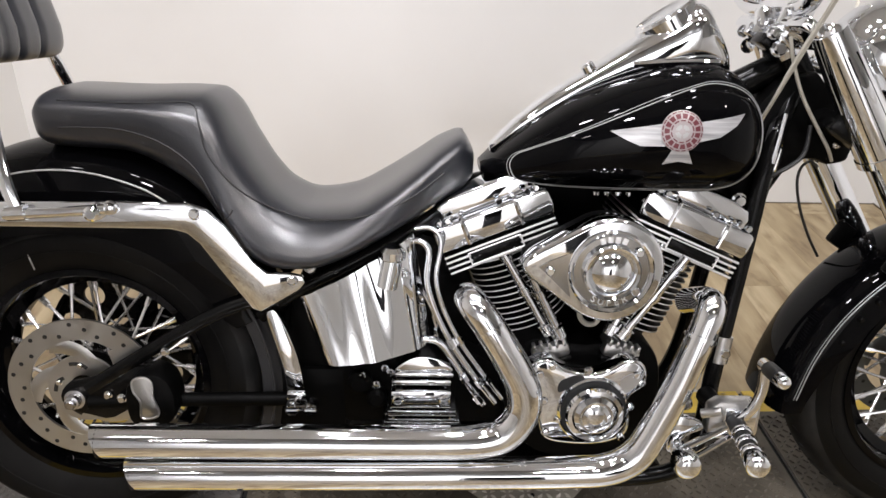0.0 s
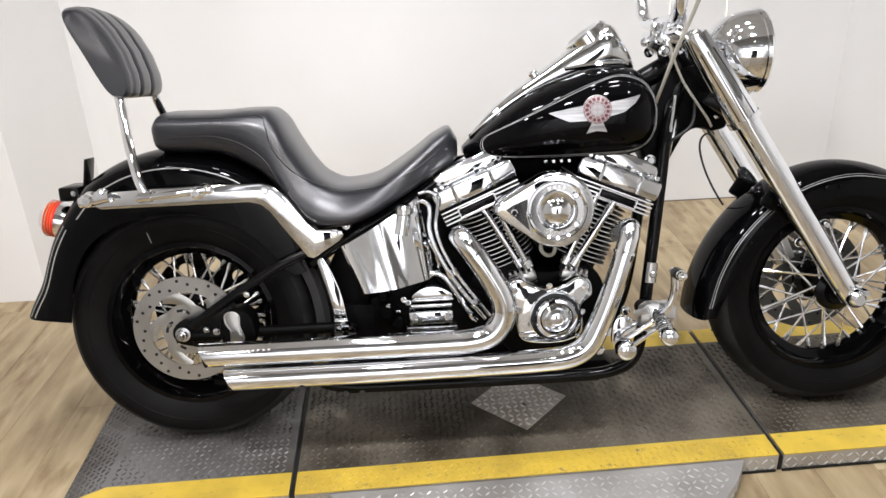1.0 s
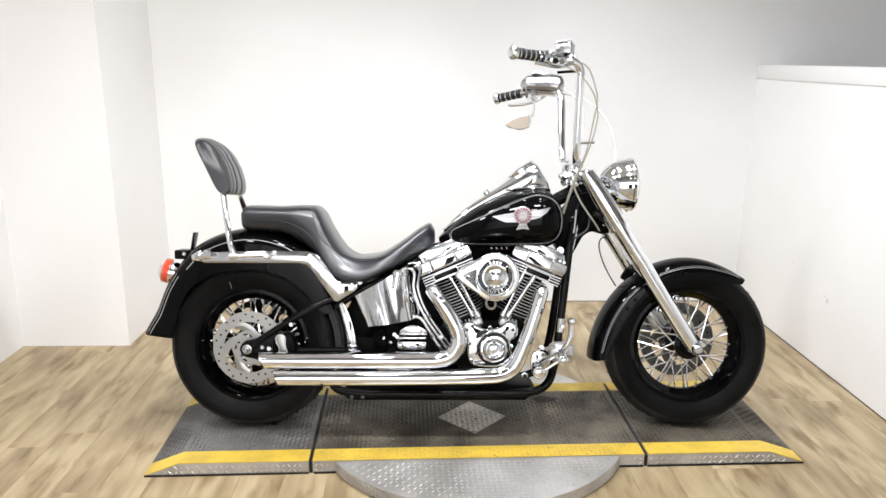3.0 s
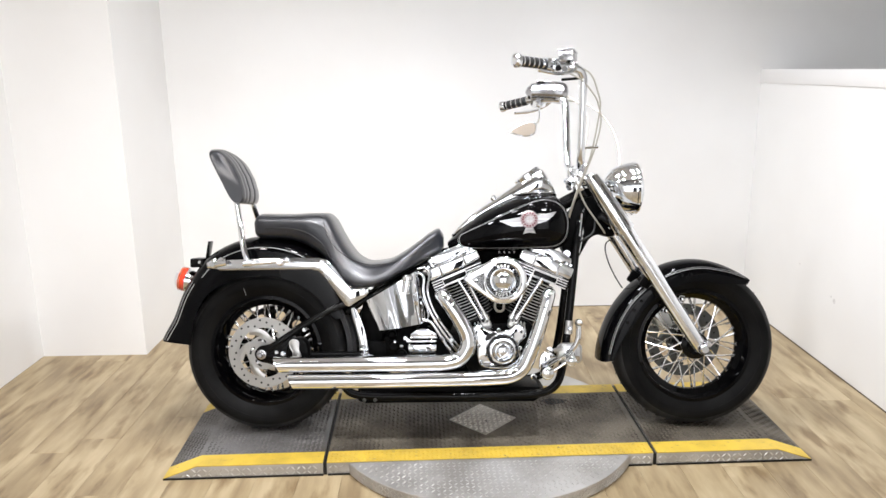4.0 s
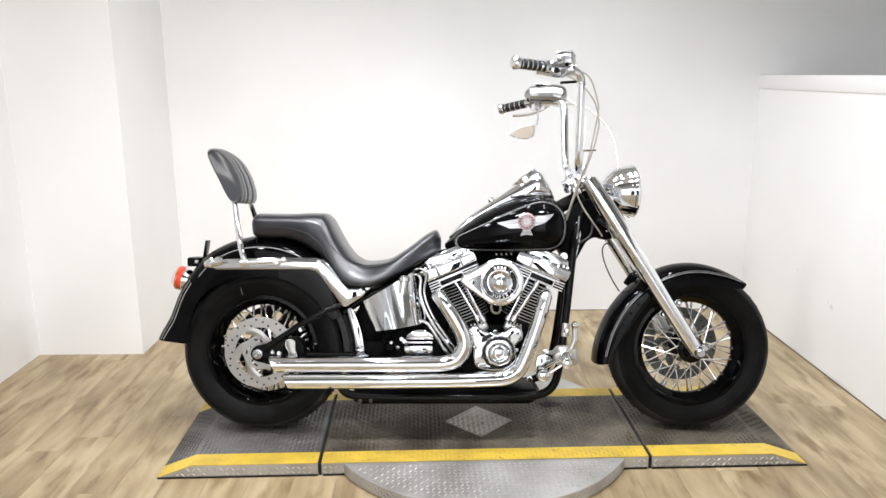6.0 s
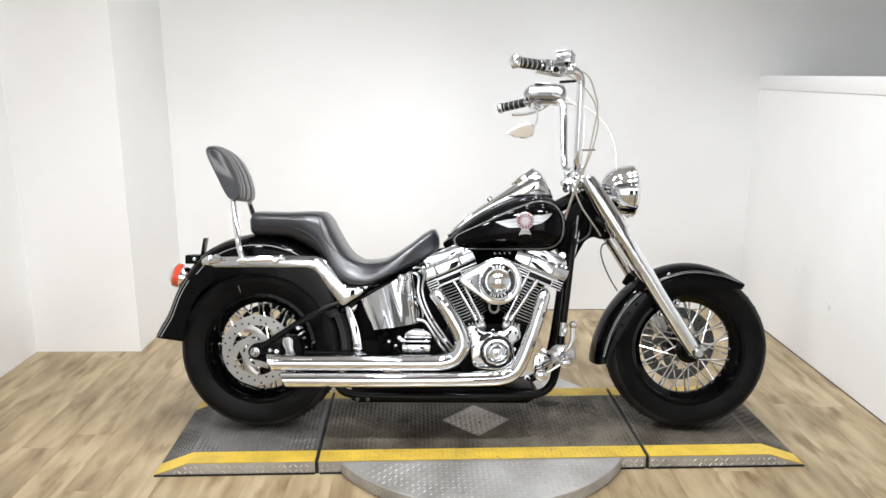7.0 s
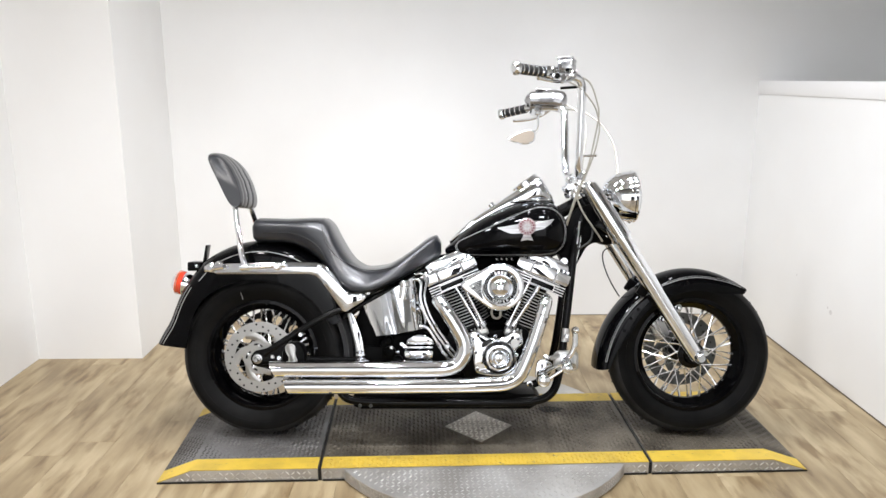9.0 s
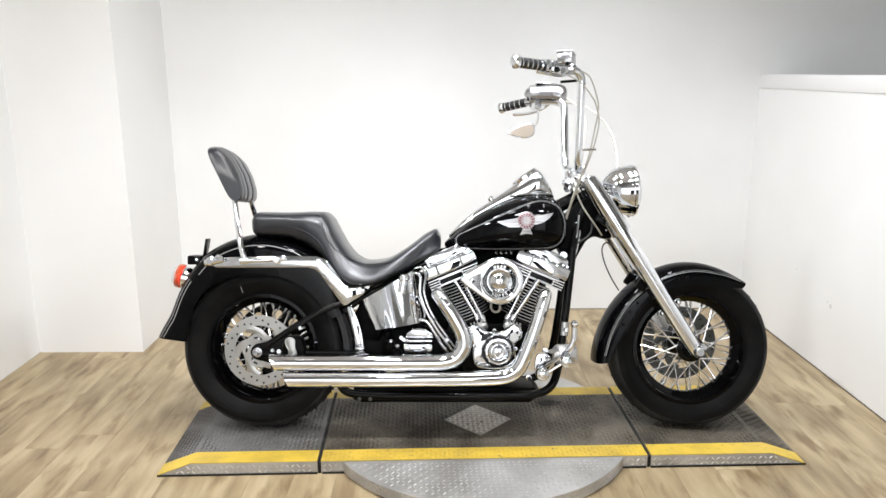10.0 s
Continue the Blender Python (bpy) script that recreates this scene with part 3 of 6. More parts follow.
def wheel(name, x, half, r_rim, disc_y, disc_r, label, steel):
    hub = part(name, lathe([(0.012, -0.085), (0.03, -0.085), (0.034, -0.07), (0.052, -0.062), (0.052, -0.052), (0.036, -0.045), (0.03, 0), (0.036, 0.045), (0.052, 0.052), (0.052, 0.062), (0.034, 0.07), (0.03, 0.085), (0.012, 0.085)], (x, 0, AXZ), "y", 28), FRAME_BLACK, bike, label)
    tyre = part("tyre", lathe(ring_profile(RAD, r_rim, half, 0.034), (x, 0, AXZ), "y", 96, True), RUBBER, hub, "worn black rubber tyre with a dusty tread", 50)
    tyre.data.materials.append(RUBBER_DUST)
    for f in tyre.data.polygons:
        c = f.center
        f.material_index = 1 if math.hypot(c.x - x, c.z - AXZ) > RAD - 0.030 else 0
    bm = bmesh.new()
    for rr in (0.262, 0.252):
        for sy in (-1, 1):
            tube([(x + rr * math.cos(a), sy * half * 0.985, AXZ + rr * math.sin(a)) for a in np.linspace(0, 2 * math.pi, 64, endpoint=False)], 0.0012, 5, 1, True, bm, True)
    part("sidewall_ring", bm, RUBBER, hub)
    # cross grooves of the tread
    groove = mesh_of("tread_groove", box((0, 0, 0), (0.0045, half * 0.62, 0.003), Matrix.Rotation(radians(28), 4, "Z"), 0.0), DARK_GAP)
    for k in range(44):
        a = 2 * math.pi * k / 44
        for sy in (-1, 1):
            m = Matrix.Translation((x, 0, AXZ)) @ Matrix.Rotation(a, 4, "Y") @ Matrix.Translation((0, sy * half * 0.52, RAD - 0.0072)) @ Matrix.Rotation(radians(-24) * sy, 4, "X") @ Matrix.Scale(sy, 4, (1, 0, 0))
            share("tread_groove", groove, hub, m)
    w = half * 0.72
    rim = [(r_rim + 0.006, -w), (r_rim + 0.006, -w - 0.006), (r_rim - 0.006, -w - 0.007), (r_rim - 0.012, -w + 0.004), (r_rim - 0.016, -w * 0.6), (r_rim - 0.034, -w * 0.34), (r_rim - 0.036, 0)]
    rim += [(a, -b) for a, b in rim[-2::-1]]
    rim += [(r_rim - 0.008, w * 0.5), (r_rim - 0.026, 0), (r_rim - 0.008, -w * 0.5)]
    part("rim", lathe(rim, (x, 0, AXZ), "y", 72, True), PAINT, hub, "gloss black steel rim")
    spoke = {}
    for sy in (-1, 1):
        for lean in (-1, 1):
            a1 = lean * radians(38)
            p0 = Vector((0.048, sy * (0.058 if lean > 0 else 0.054), 0))
            p1 = Vector(((r_rim - 0.034) * math.cos(a1), sy * 0.008, (r_rim - 0.034) * math.sin(a1)))
            bm = tube([p0, p1], 0.0028, 6, 1, False, None, True)
            d = (p1 - p0).normalized()
            tube([p1 - d * 0.022, p1 + d * 0.002], 0.0050, 6, 1, False, bm, True)
            spoke[sy, lean] = mesh_of("spoke", bm, SPOKE)
    for k in range(10):
        for sy in (-1, 1):
            for lean in (-1, 1):
                a = 2 * math.pi * (k + (0.25 if sy > 0 else 0) + (0.5 if lean > 0 else 0)) / 10
                share("spoke", spoke[sy, lean], hub, Matrix.Translation((x, 0, AXZ)) @ Matrix.Rotation(a, 4, "Y"))
    # brake disc: slotted steel ring on an inner carrier
    t = 0.0025
    disc = part("brake_disc", lathe([(disc_r * 0.71, disc_y - t), (disc_r, disc_y - t), (disc_r, disc_y + t), (disc_r * 0.71, disc_y + t)], (x, 0, AXZ), "y", 144, True), steel, hub, "drilled steel brake disc")
    part("carrier", lathe([(0.026, disc_y - t + 0.0006), (disc_r * 0.48, disc_y - t + 0.0006), (disc_r * 0.48, disc_y + t), (0.026, disc_y + t)], (x, 0, AXZ), "y", 56, True), steel, disc)
    for k in range(5):
        a = 2 * math.pi * k / 5
        pts = [(x + math.cos(a + 0.9 * f) * disc_r * (0.39 + 0.34 * f), disc_y, AXZ + math.sin(a + 0.9 * f) * disc_r * (0.39 + 0.34 * f)) for f in (0, 0.33, 0.66, 1)]
        part("carrier_arm", tube(pts, 0.014, 8, 4, False, None, False, 0.16, (0, 1, 0)), steel, disc)
        for r0, r1, a0, a1, wd in ((0.30, 0.39, 0.1, 0.75, 0.0035),):
            pts = [(x + math.cos(a + a0 + (a1 - a0) * f) * disc_r * (r0 + (r1 - r0) * f ** 0.6), disc_y - t, AXZ + math.sin(a + a0 + (a1 - a0) * f) * disc_r * (r0 + (r1 - r0) * f ** 0.6)) for f in (0, 0.33, 0.66, 1)]
            part("slot", tube(pts, wd, 8, 4, False, None, False, 0.16, (0, 1, 0)), DARK_GAP, disc)
    hole = mesh_of("drill_hole", lathe([(0, 0.0008), (0.0036, 0.0008), (0.0042, 0)], (0, disc_y - t, 0), "y", 8), DARK_GAP)
    for v in hole.vertices:
        v.co.y = 2 * (disc_y - t) - v.co.y
    for k in range(30):
        a, rr = 2 * math.pi * k / 30, disc_r * (0.79, 0.86, 0.93)[k % 3]
        share("drill_hole", hole, disc, Matrix.Translation((x + rr * math.cos(a), 0, AXZ + rr * math.sin(a))))
    for k in range(5):
        a = 2 * math.pi * (k + 0.3) / 5
        bolt((x + 0.045 * math.cos(a), disc_y - t, AXZ + 0.045 * math.sin(a)), 0.005, 0.004, disc, "disc_bolt")
    return hub


rear_wheel = wheel("rear_wheel", RAX, 0.088, 0.206, -0.105, 0.133, "black laced rear wheel with chrome spokes", DISC_STEEL)
front_wheel = wheel("front_wheel", FAX, 0.066, 0.212, 0.082, 0.146, "black laced front wheel with chrome spokes", DARK_STEEL)


part("scuff_mark", tube([(RAX - 0.0765, -0.0863, 0.553), (RAX - 0.068, -0.0872, 0.526)], 0.0012, 6, 2), STRIPE, rear_wheel, "pale scuff on the tyre wall")


# ---- fenders
def fender(name, x, a0, a1, r_out, r_in, half, label, parent=None):
    """A steel fender round a wheel; angles in degrees from straight ahead, radii as functions of the angle."""
    loops = []
    for a in np.linspace(a0, a1, 60):
        a = float(a)
        ro, ri, c, s = r_out(a), r_in(a), math.cos(radians(a)), math.sin(radians(a))
        sh = min(0.055, (ro - ri) * 0.6)
        prof = [(ri, -half), (ri + (ro - sh - ri) * 0.5, -half * 1.0), (ro - sh, -half * 0.985)]
        for k in range(1, 16):
            b = math.pi * k / 16
            prof.append((ro - sh + sh * math.sin(b) ** 0.8, -half * 0.985 * math.cos(b)))
        prof += [(ro - sh, half * 0.985), (ri + (ro - sh - ri) * 0.5, half), (ri, half)]
        inner = [(r - 0.003 if 2 < i < len(prof) - 3 else r, y * 0.965) for i, (r, y) in enumerate(prof)]
        loops.append([(x + r * c, y, AXZ + r * s) for r, y in prof + inner[::-1]])
    ob = part(name, skin(loops, False), PAINT, bike, label, 40)
    return ob


def fender_side(x, half, a, r):
    return (x + r * math.cos(radians(a)), -half - 0.0008, AXZ + r * math.sin(radians(a)))


rf_out = curve_of([20, 40, 63, 90, 115, 140, 158, 174], [0.36, 0.405, 0.435, 0.438, 0.430, 0.398, 0.382, 0.409])
rf_in = curve_of([20, 30, 60, 90, 130, 150, 165, 174], [0.318, 0.292, 0.292, 0.29, 0.302, 0.29, 0.277, 0.277])
RFH = 0.118
rear_fender = fender("rear_fender", RAX, 24, 173, rf_out, rf_in, RFH, "gloss black rear fender with a silver pinstripe")
stripe = [fender_side(RAX, RFH * 0.972, a, rf_out(a) - k) for a, k in ((58, 0.047), (70, 0.042), (85, 0.04), (100, 0.041), (115, 0.044), (128, 0.05))]
part("pinstripe", tube(stripe, 0.0017, 6, 8), STRIPE, rear_fender)
# pale lines imitating the reflection along the rolled tail edge, not pinstriping
for depth, y, r in ((0.040, 0.965, 0.0016), (0.028, 0.90, 0.0011)):
    edge_glint = [(p[0], -RFH * y, p[2]) for p in (fender_side(RAX, RFH, a, rf_out(a) - depth) for a in np.linspace(134, 172, 8))]
    part("pinstripe", tube(edge_glint, r, 6, 4), STRIPE, rear_fender)

ff_out = curve_of([48, 65, 90, 115, 140, 165, 190], [0.331, 0.328, 0.329, 0.327, 0.330, 0.345, 0.372])
ff_in = curve_of([48, 53, 65, 90, 120, 150, 170, 190], [0.318, 0.298, 0.284, 0.276, 0.270, 0.276, 0.292, 0.322])
FFH = 0.088
ff_edge = ff_in


def ff_in(a):
    """The skirt reaches further down over the tyre, less so at the two ends."""
    return ff_edge(a) - 0.028 * max(0.0, min(1.0, (189 - a) / 28, (a - 50) / 20))


front_fender = fender("front_fender", FAX, 51.5, 189, ff_out, ff_in, FFH, "gloss black front fender with a silver pinstripe")
stripe = [fender_side(FAX, FFH * 0.985, a, ff_edge(a) + k) for a, k in ((56, 0.022), (70, 0.022), (90, 0.022), (110, 0.022), (130, 0.023), (150, 0.024), (168, 0.022), (184, 0.018))]
for grow, r in ((0.0, 0.0012), (0.0055, 0.0007)):
    line = [Vector(p) + (Vector(p) - Vector((FAX, p[1], AXZ))).normalized() * grow for p in stripe]
    part("pinstripe", tube(line, r, 6, 8), STRIPE, front_fender)
for a, r in ((102, 0.278), (95, 0.276), (149, 0.278), (140, 0.276), (160, 0.281)):
    bolt(fender_side(FAX, FFH, a, r), 0.005, 0.004, front_fender, "fender_bolt", "y", -1, FRAME_BLACK)

# ---- tail end
tail = part("tail_lamp", lathe([(0, 0.075), (0.03, 0.075), (0.043, 0.06), (0.045, 0.03), (0.035, 0.0), (0.0, -0.01)], (0, 0, 0), "x", 28), CHROME, bike, "chrome tail lamp with red lens")
tail.data.transform(pose(-1.105, 0, 0.572, 0, -14, 180))
lens = part("lens", lathe([(0.043, 0.03), (0.045, 0.034), (0.044, 0.05), (0.038, 0.066), (0.026, 0.074), (0, 0.077)], (0, 0, 0), "x", 28), RED_LENS, tail, "red ribbed lens")
lens.data.transform(pose(-1.105, 0, 0.572, 0, -14, 180))
bm = bmesh.new()
for k in range(4):
    tube([(0.040 + k * 0.006, 0.0455 * math.cos(a), 0.0455 * math.sin(a)) for a in np.linspace(0, 2 * math.pi, 28, endpoint=False)], 0.0012, 5, 1, True, bm, True)
bm.transform(pose(-1.105, 0, 0.572, 0, -14, 180))
part("lens_ribs", bm, ORANGE_LENS, tail)
bracket = part("plate_bracket", box((-1.088, 0, 0.648), (0.05, 0.09, 0.035), None, 0.006), FRAME_BLACK, bike, "black licence plate bracket")
part("plate_back", box((-1.052, 0, 0.688), (0.006, 0.05, 0.085), Matrix.Rotation(radians(10), 4, "Y"), 0.002), FRAME_BLACK, bracket)
for sy in (-1, 1):
    bolt((-1.076, sy * 0.046, 0.650), 0.005, 0.004, bracket, "bracket_bolt", "y", sy)

# ---- chrome fender strut with docking hardware
strut_out = [(-0.985, 0.634), (-0.955, 0.620), (-0.75, 0.6205), (-0.61, 0.6205), (-0.585, 0.614), (-0.566, 0.597), (-0.532, 0.548), (-0.487, 0.486), (-0.474, 0.481), (-0.410, 0.521), (-0.400, 0.533), (-0.404, 0.545), (-0.425, 0.549), (-0.462, 0.549), (-0.482, 0.566), (-0.525, 0.627), (-0.552, 0.654), (-0.58, 0.663), (-0.70, 0.664), (-0.86, 0.6605), (-0.975, 0.656)]
strut_out = [(x - 0.013 if x > -0.62 else x - 0.004, z + 0.007) for x, z in strut_out]
for y0, y1 in ((-0.172, -0.162), (0.153, 0.162)):
    strut = part("fender_strut", prism(strut_out, y0, y1, 0.003), CHROME, bike, "chrome fender strut")
    if y0 < 0:
        for bx, bz in ((-0.584, 0.653), (-0.434, 0.545)):
            bolt((bx, y0, bz), 0.008, 0.005, strut)
        for bx, bz, h, r in ((-0.978, 0.652, 0.030, 0.016), (-0.950, 0.660, 0.024, 0.014), (-0.735, 0.656, 0.024, 0.013), (-0.712, 0.662, 0.014, 0.010)):
            part("docking_bolt", lathe([(0, -h), (r * 0.6, -h), (r * 0.95, -h * 0.86), (r, -h * 0.6), (r * 0.72, -h * 0.5), (r * 0.72, -0.004), (r * 1.15, -0.002), (r * 1.15, 0), (0, 0)], (bx, y0, bz), "y", 18), CHROME, strut)
        part("docking_bar", tube([(-0.998, y0 - 0.012, 0.646), (-0.930, y0 - 0.013, 0.658)], 0.0125, 12, 2), CHROME, strut)
        part("docking_bar", tube([(-0.872, y0 - 0.010, 0.650), (-0.80, y0 - 0.010, 0.655), (-0.716, y0 - 0.009, 0.661)], 0.0085, 12, 3), CHROME, strut)
        part("docking_collar", tube([(-0.866, y0 - 0.010, 0.652), (-0.838, y0 - 0.010, 0.654)], 0.0125, 14, 2), CHROME, strut)

for sy in (-1, 1):
    for bx, bz in ((-0.90, 0.64), (-0.72, 0.64), (-0.60, 0.63)):
        part("strut_spacer", tube([(bx, sy * 0.112, bz), (bx, sy * 0.154, bz)], 0.009, 10, 2), CAST_BLACK, rear_fender)
# ---- sissy bar and passenger back pad
sissy = part("sissy_bar", tube([(-0.852, -0.180, 0.655), (-0.866, -0.176, 0.70), (-0.884, -0.155, 0.775), (-0.904, -0.118, 0.865), (-0.925, -0.09, 0.94), (-0.935, 0, 0.96), (-0.925, 0.09, 0.94), (-0.904, 0.118, 0.865), (-0.884, 0.155, 0.775), (-0.862, 0.169, 0.70), (-0.846, 0.170, 0.645)], 0.0075, 12, 8, False, None, False, 1.5, (1, 0, 0.3)), CHROME, bike, "chrome sissy bar")
for sy in (-1, 1):
    part("mount_plate", box((-0.80, sy * 0.166, 0.642), (0.16, 0.006, 0.018), None, 0.002), CHROME, sissy)


def back_pad():
    half = 0.122
    loops = []
    for y in np.linspace(-half, half, 29):
        y = float(y)
        e = max(0.0, 1 - abs(y / (half + 0.003)) ** 6) ** 0.5
        zt, zb = 1.086 - 0.012 * (1 - e) - 0.014 * (y / half) ** 2, 0.874 + 0.010 * (1 - e)
        groove = 0.007 * (math.exp(-((y + 0.035) / 0.006) ** 2) + math.exp(-((y - 0.035) / 0.006) ** 2) + 0.6 * math.exp(-((y + 0.085) / 0.005) ** 2))
        lp = []
        for k in range(28):
            a = 2 * math.pi * k / 28
            c, s = math.cos(a), math.sin(a)
            u = math.copysign(abs(c) ** 0.6, c)
            v = math.copysign(abs(s) ** 0.5, s)
            z = (zt + zb) / 2 + v * (zt - zb) / 2
            f = max(0.0, (z - 0.874) / 0.195)
            back, front = -0.920 - 0.092 * f ** 1.12, -0.862 - 0.075 * f ** 2.2
            mid, th = (back + front) / 2, (front - back) / 2 * (0.72 + 0.28 * e)
            lp.append((mid + u * th - (groove if u > 0.2 else 0), y, z))
        loops.append(lp)
    return skin(loops, False)


pad = part("back_pad", back_pad(), LEATHER, bike, "black ribbed vinyl back pad", 60)
pad.data.transform(Matrix.Translation((-0.008, -0.012, -0.003)))

# ---- seat
SX = [-0.828, -0.815, -0.70, -0.61, -0.57, -0.545, -0.515, -0.482, -0.45, -0.40, -0.34, -0.28, -0.22, -0.17, -0.14, -0.122]
SX = [x - 0.015 for x in SX]
seat_top = curve_of(SX, [0.818, 0.834, 0.832, 0.835, 0.834, 0.817, 0.762, 0.708, 0.674, 0.656, 0.662, 0.688, 0.724, 0.757, 0.769, 0.742])
seat_bot = curve_of(SX, [0.745, 0.738, 0.732, 0.692, 0.660, 0.630, 0.585, 0.557, 0.547, 0.549, 0.568, 0.598, 0.632, 0.660, 0.674, 0.695])
seat_w = curve_of(SX, [0.118, 0.128, 0.135, 0.143, 0.148, 0.152, 0.158, 0.164, 0.17, 0.175, 0.178, 0.172, 0.150, 0.118, 0.09, 0.06])


def seat_flare(x, f):
    """The pillion tucks in towards its foot, the rider's saddle spreads out below."""
    k = min(1.0, max(0.0, (x + 0.66) / 0.16))
    k = k * k * (3 - 2 * k) * min(1.0, max(0.0, (-0.16 - x) / 0.22))
    return (1 - k) * (0.86 + 0.14 * min(1.0, f * 1.25)) + k * (1.12 - 0.36 * f ** 0.95)


def seat_mesh():
    loops = []
    for x in np.linspace(-0.843, -0.137, 90):
        x = float(x)
        zt, zb, w = seat_top(x), seat_bot(x), seat_w(x)
        lp = []
        for k in range(48):
            a = 2 * math.pi * k / 48
            c, s = math.cos(a), math.sin(a)
            n = 3.5
            sv = math.copysign(abs(s) ** (2 / n), s)
            y = w * math.copysign(abs(c) ** (2 / n), c) * seat_flare(x, (sv + 1) / 2)
            z = (zt + zb) / 2 + (zt - zb) / 2 * sv
            if s > 0 and x > -0.52:                              # scooped rider's saddle
                z -= 0.012 * (1 - (y / w) ** 2) * min(1, (x + 0.52) / 0.08) * max(0, min(1, (-0.2 - x) / 0.12))
            lp.append((x, y, z))
        loops.append(lp)
    return skin(loops, False)


seat = part("seat", seat_mesh(), LEATHER, bike, "black two-up stepped vinyl seat", 60)


def seat_side(x, f):
    """A point on the near flank of the seat, at the share f of its height."""
    zt, zb, w = seat_top(x), seat_bot(x), seat_w(x)
    s = 2 * f - 1
    return (x, -w * (1 - abs(s) ** 3.5) ** (1 / 3.5) * seat_flare(x, f) - 0.0004, (zt + zb) / 2 + s * (zt - zb) / 2)


part("seam", tube([seat_side(x, f) for x, f in ((-0.80, 0.42), (-0.76, 0.45), (-0.70, 0.46), (-0.64, 0.43), (-0.59, 0.34), (-0.56, 0.22), (-0.54, 0.08))], 0.0016, 6, 6), SEAM, seat)
rim_seam = []
for x, z in ((-0.80, 0.820), (-0.74, 0.819), (-0.68, 0.818), (-0.63, 0.820), (-0.592, 0.818), (-0.578, 0.790), (-0.566, 0.745), (-0.535, 0.702), (-0.50, 0.672), (-0.452, 0.648), (-0.398, 0.638), (-0.325, 0.648), (-0.25, 0.676), (-0.19, 0.715)):
    zt, zb = seat_top(x), seat_bot(x)
    rim_seam.append(seat_side(x, min(0.955, (z - zb) / (zt - zb))))
part("seam", tube(rim_seam, 0.0016, 6, 6), SEAM, seat)
part("fold", tube([seat_side(x, f) for x, f in ((-0.545, 0.16), (-0.535, 0.30), (-0.528, 0.42))], 0.0013, 6, 5), SEAM, seat)

# ---- fuel tank
TX = [-0.122, -0.10, -0.083, -0.03, 0.021, 0.126, 0.20, 0.245, 0.283, 0.312, 0.333, 0.346]
tank_top = curve_of(TX, [0.716, 0.738, 0.755, 0.800, 0.834, 0.880, 0.900, 0.903, 0.893, 0.870, 0.833, 0.778])
tank_bot = curve_of(TX, [0.700, 0.690, 0.685, 0.681, 0.678, 0.677, 0.677, 0.677, 0.681, 0.693, 0.713, 0.758])
tank_w = curve_of(TX, [0.045, 0.073, 0.089, 0.121, 0.142, 0.166, 0.174, 0.174, 0.165, 0.148, 0.117, 0.05])
TN = 2.5
tank = part("fuel_tank", loft_x([float(x) for x in np.concatenate([np.linspace(-0.122, 0.28, 44), np.linspace(0.285, 0.346, 22)])], tank_top, tank_bot, tank_w, TN, 48), PAINT, bike, "gloss black fuel tank with a silver pinstripe", 60)


def tank_side(x, z, lift=0.0006):
    zt, zb, w = tank_top(x), tank_bot(x), tank_w(x)
    s = min(0.98, abs((z - (zt + zb) / 2) / ((zt - zb) / 2)))
    return Vector((x, -w * (1 - s ** TN) ** (1 / TN) - lift, z))


loop = [(-0.078, 0.722), (-0.072, 0.742), (-0.045, 0.758), (0.04, 0.797), (0.13, 0.838), (0.19, 0.862), (0.235, 0.872), (0.28, 0.862), (0.309, 0.835), (0.322, 0.79), (0.315, 0.738), (0.292, 0.709), (0.25, 0.699), (0.12, 0.696), (0.0, 0.696), (-0.06, 0.701)]
for grow, r in ((0.0, 0.0010), (0.0048, 0.0006)):
    c = Vector((0.13, 0.78))
    pts = []
    for x, z in loop:
        d = (Vector((x, z)) - c).normalized() * grow
        pts.append(tank_side(x + d.x, z + d.y, 0.0))
    dense = smooth_path(pts, 8, True)
    dense = [tank_side(p.x, p.z, 0.0) for p in dense]
    part("pinstripe", tube(dense, r, 6, 1, True, None, True), STRIPE, tank)


def on_tank(outline, lift, thick, material, name, parent, label="", cells=0):
    """A thin badge laid over the curve of the tank."""
    b2 = bmesh.new()
    f = b2.faces.new([b2.verts.new((x, 0, z)) for x, z in outline])
    bmesh.ops.triangulate(b2, faces=[f])
    bmesh.ops.subdivide_edges(b2, edges=b2.edges, cuts=5, use_grid_fill=True)
    bmesh.ops.triangulate(b2, faces=b2.faces)
    ext = bmesh.ops.extrude_face_region(b2, geom=b2.faces[:])
    top = {v for v in ext["geom"] if isinstance(v, bmesh.types.BMVert)}
    for v in b2.verts:
        v.co = tank_side(v.co.x, v.co.z, lift + (thick if v in top else -0.0005))
    return part(name, b2, material, parent, label)


EX, EZ = 0.177, 0.801
wing = on_tank([(EX - 0.0281, EZ + 0.014), (EX, EZ + 0.0304), (EX + 0.0281, EZ + 0.014), (EX + 0.0281, EZ - 0.0164), (EX, EZ - 0.0304), (EX - 0.0281, EZ - 0.0164)], 0.0, 0.0016, WING, "emblem", tank, "silver winged metal tank emblem")
on_tank([(EX - 0.1076, EZ - 0.0047), (EX - 0.0702, EZ + 0.0023), (EX - 0.0257, EZ + 0.0105), (EX - 0.0234, EZ - 0.0246), (EX - 0.0608, EZ - 0.0257), (EX - 0.0842, EZ - 0.0164)], 0.0, 0.0016, WING, "wing", wing)
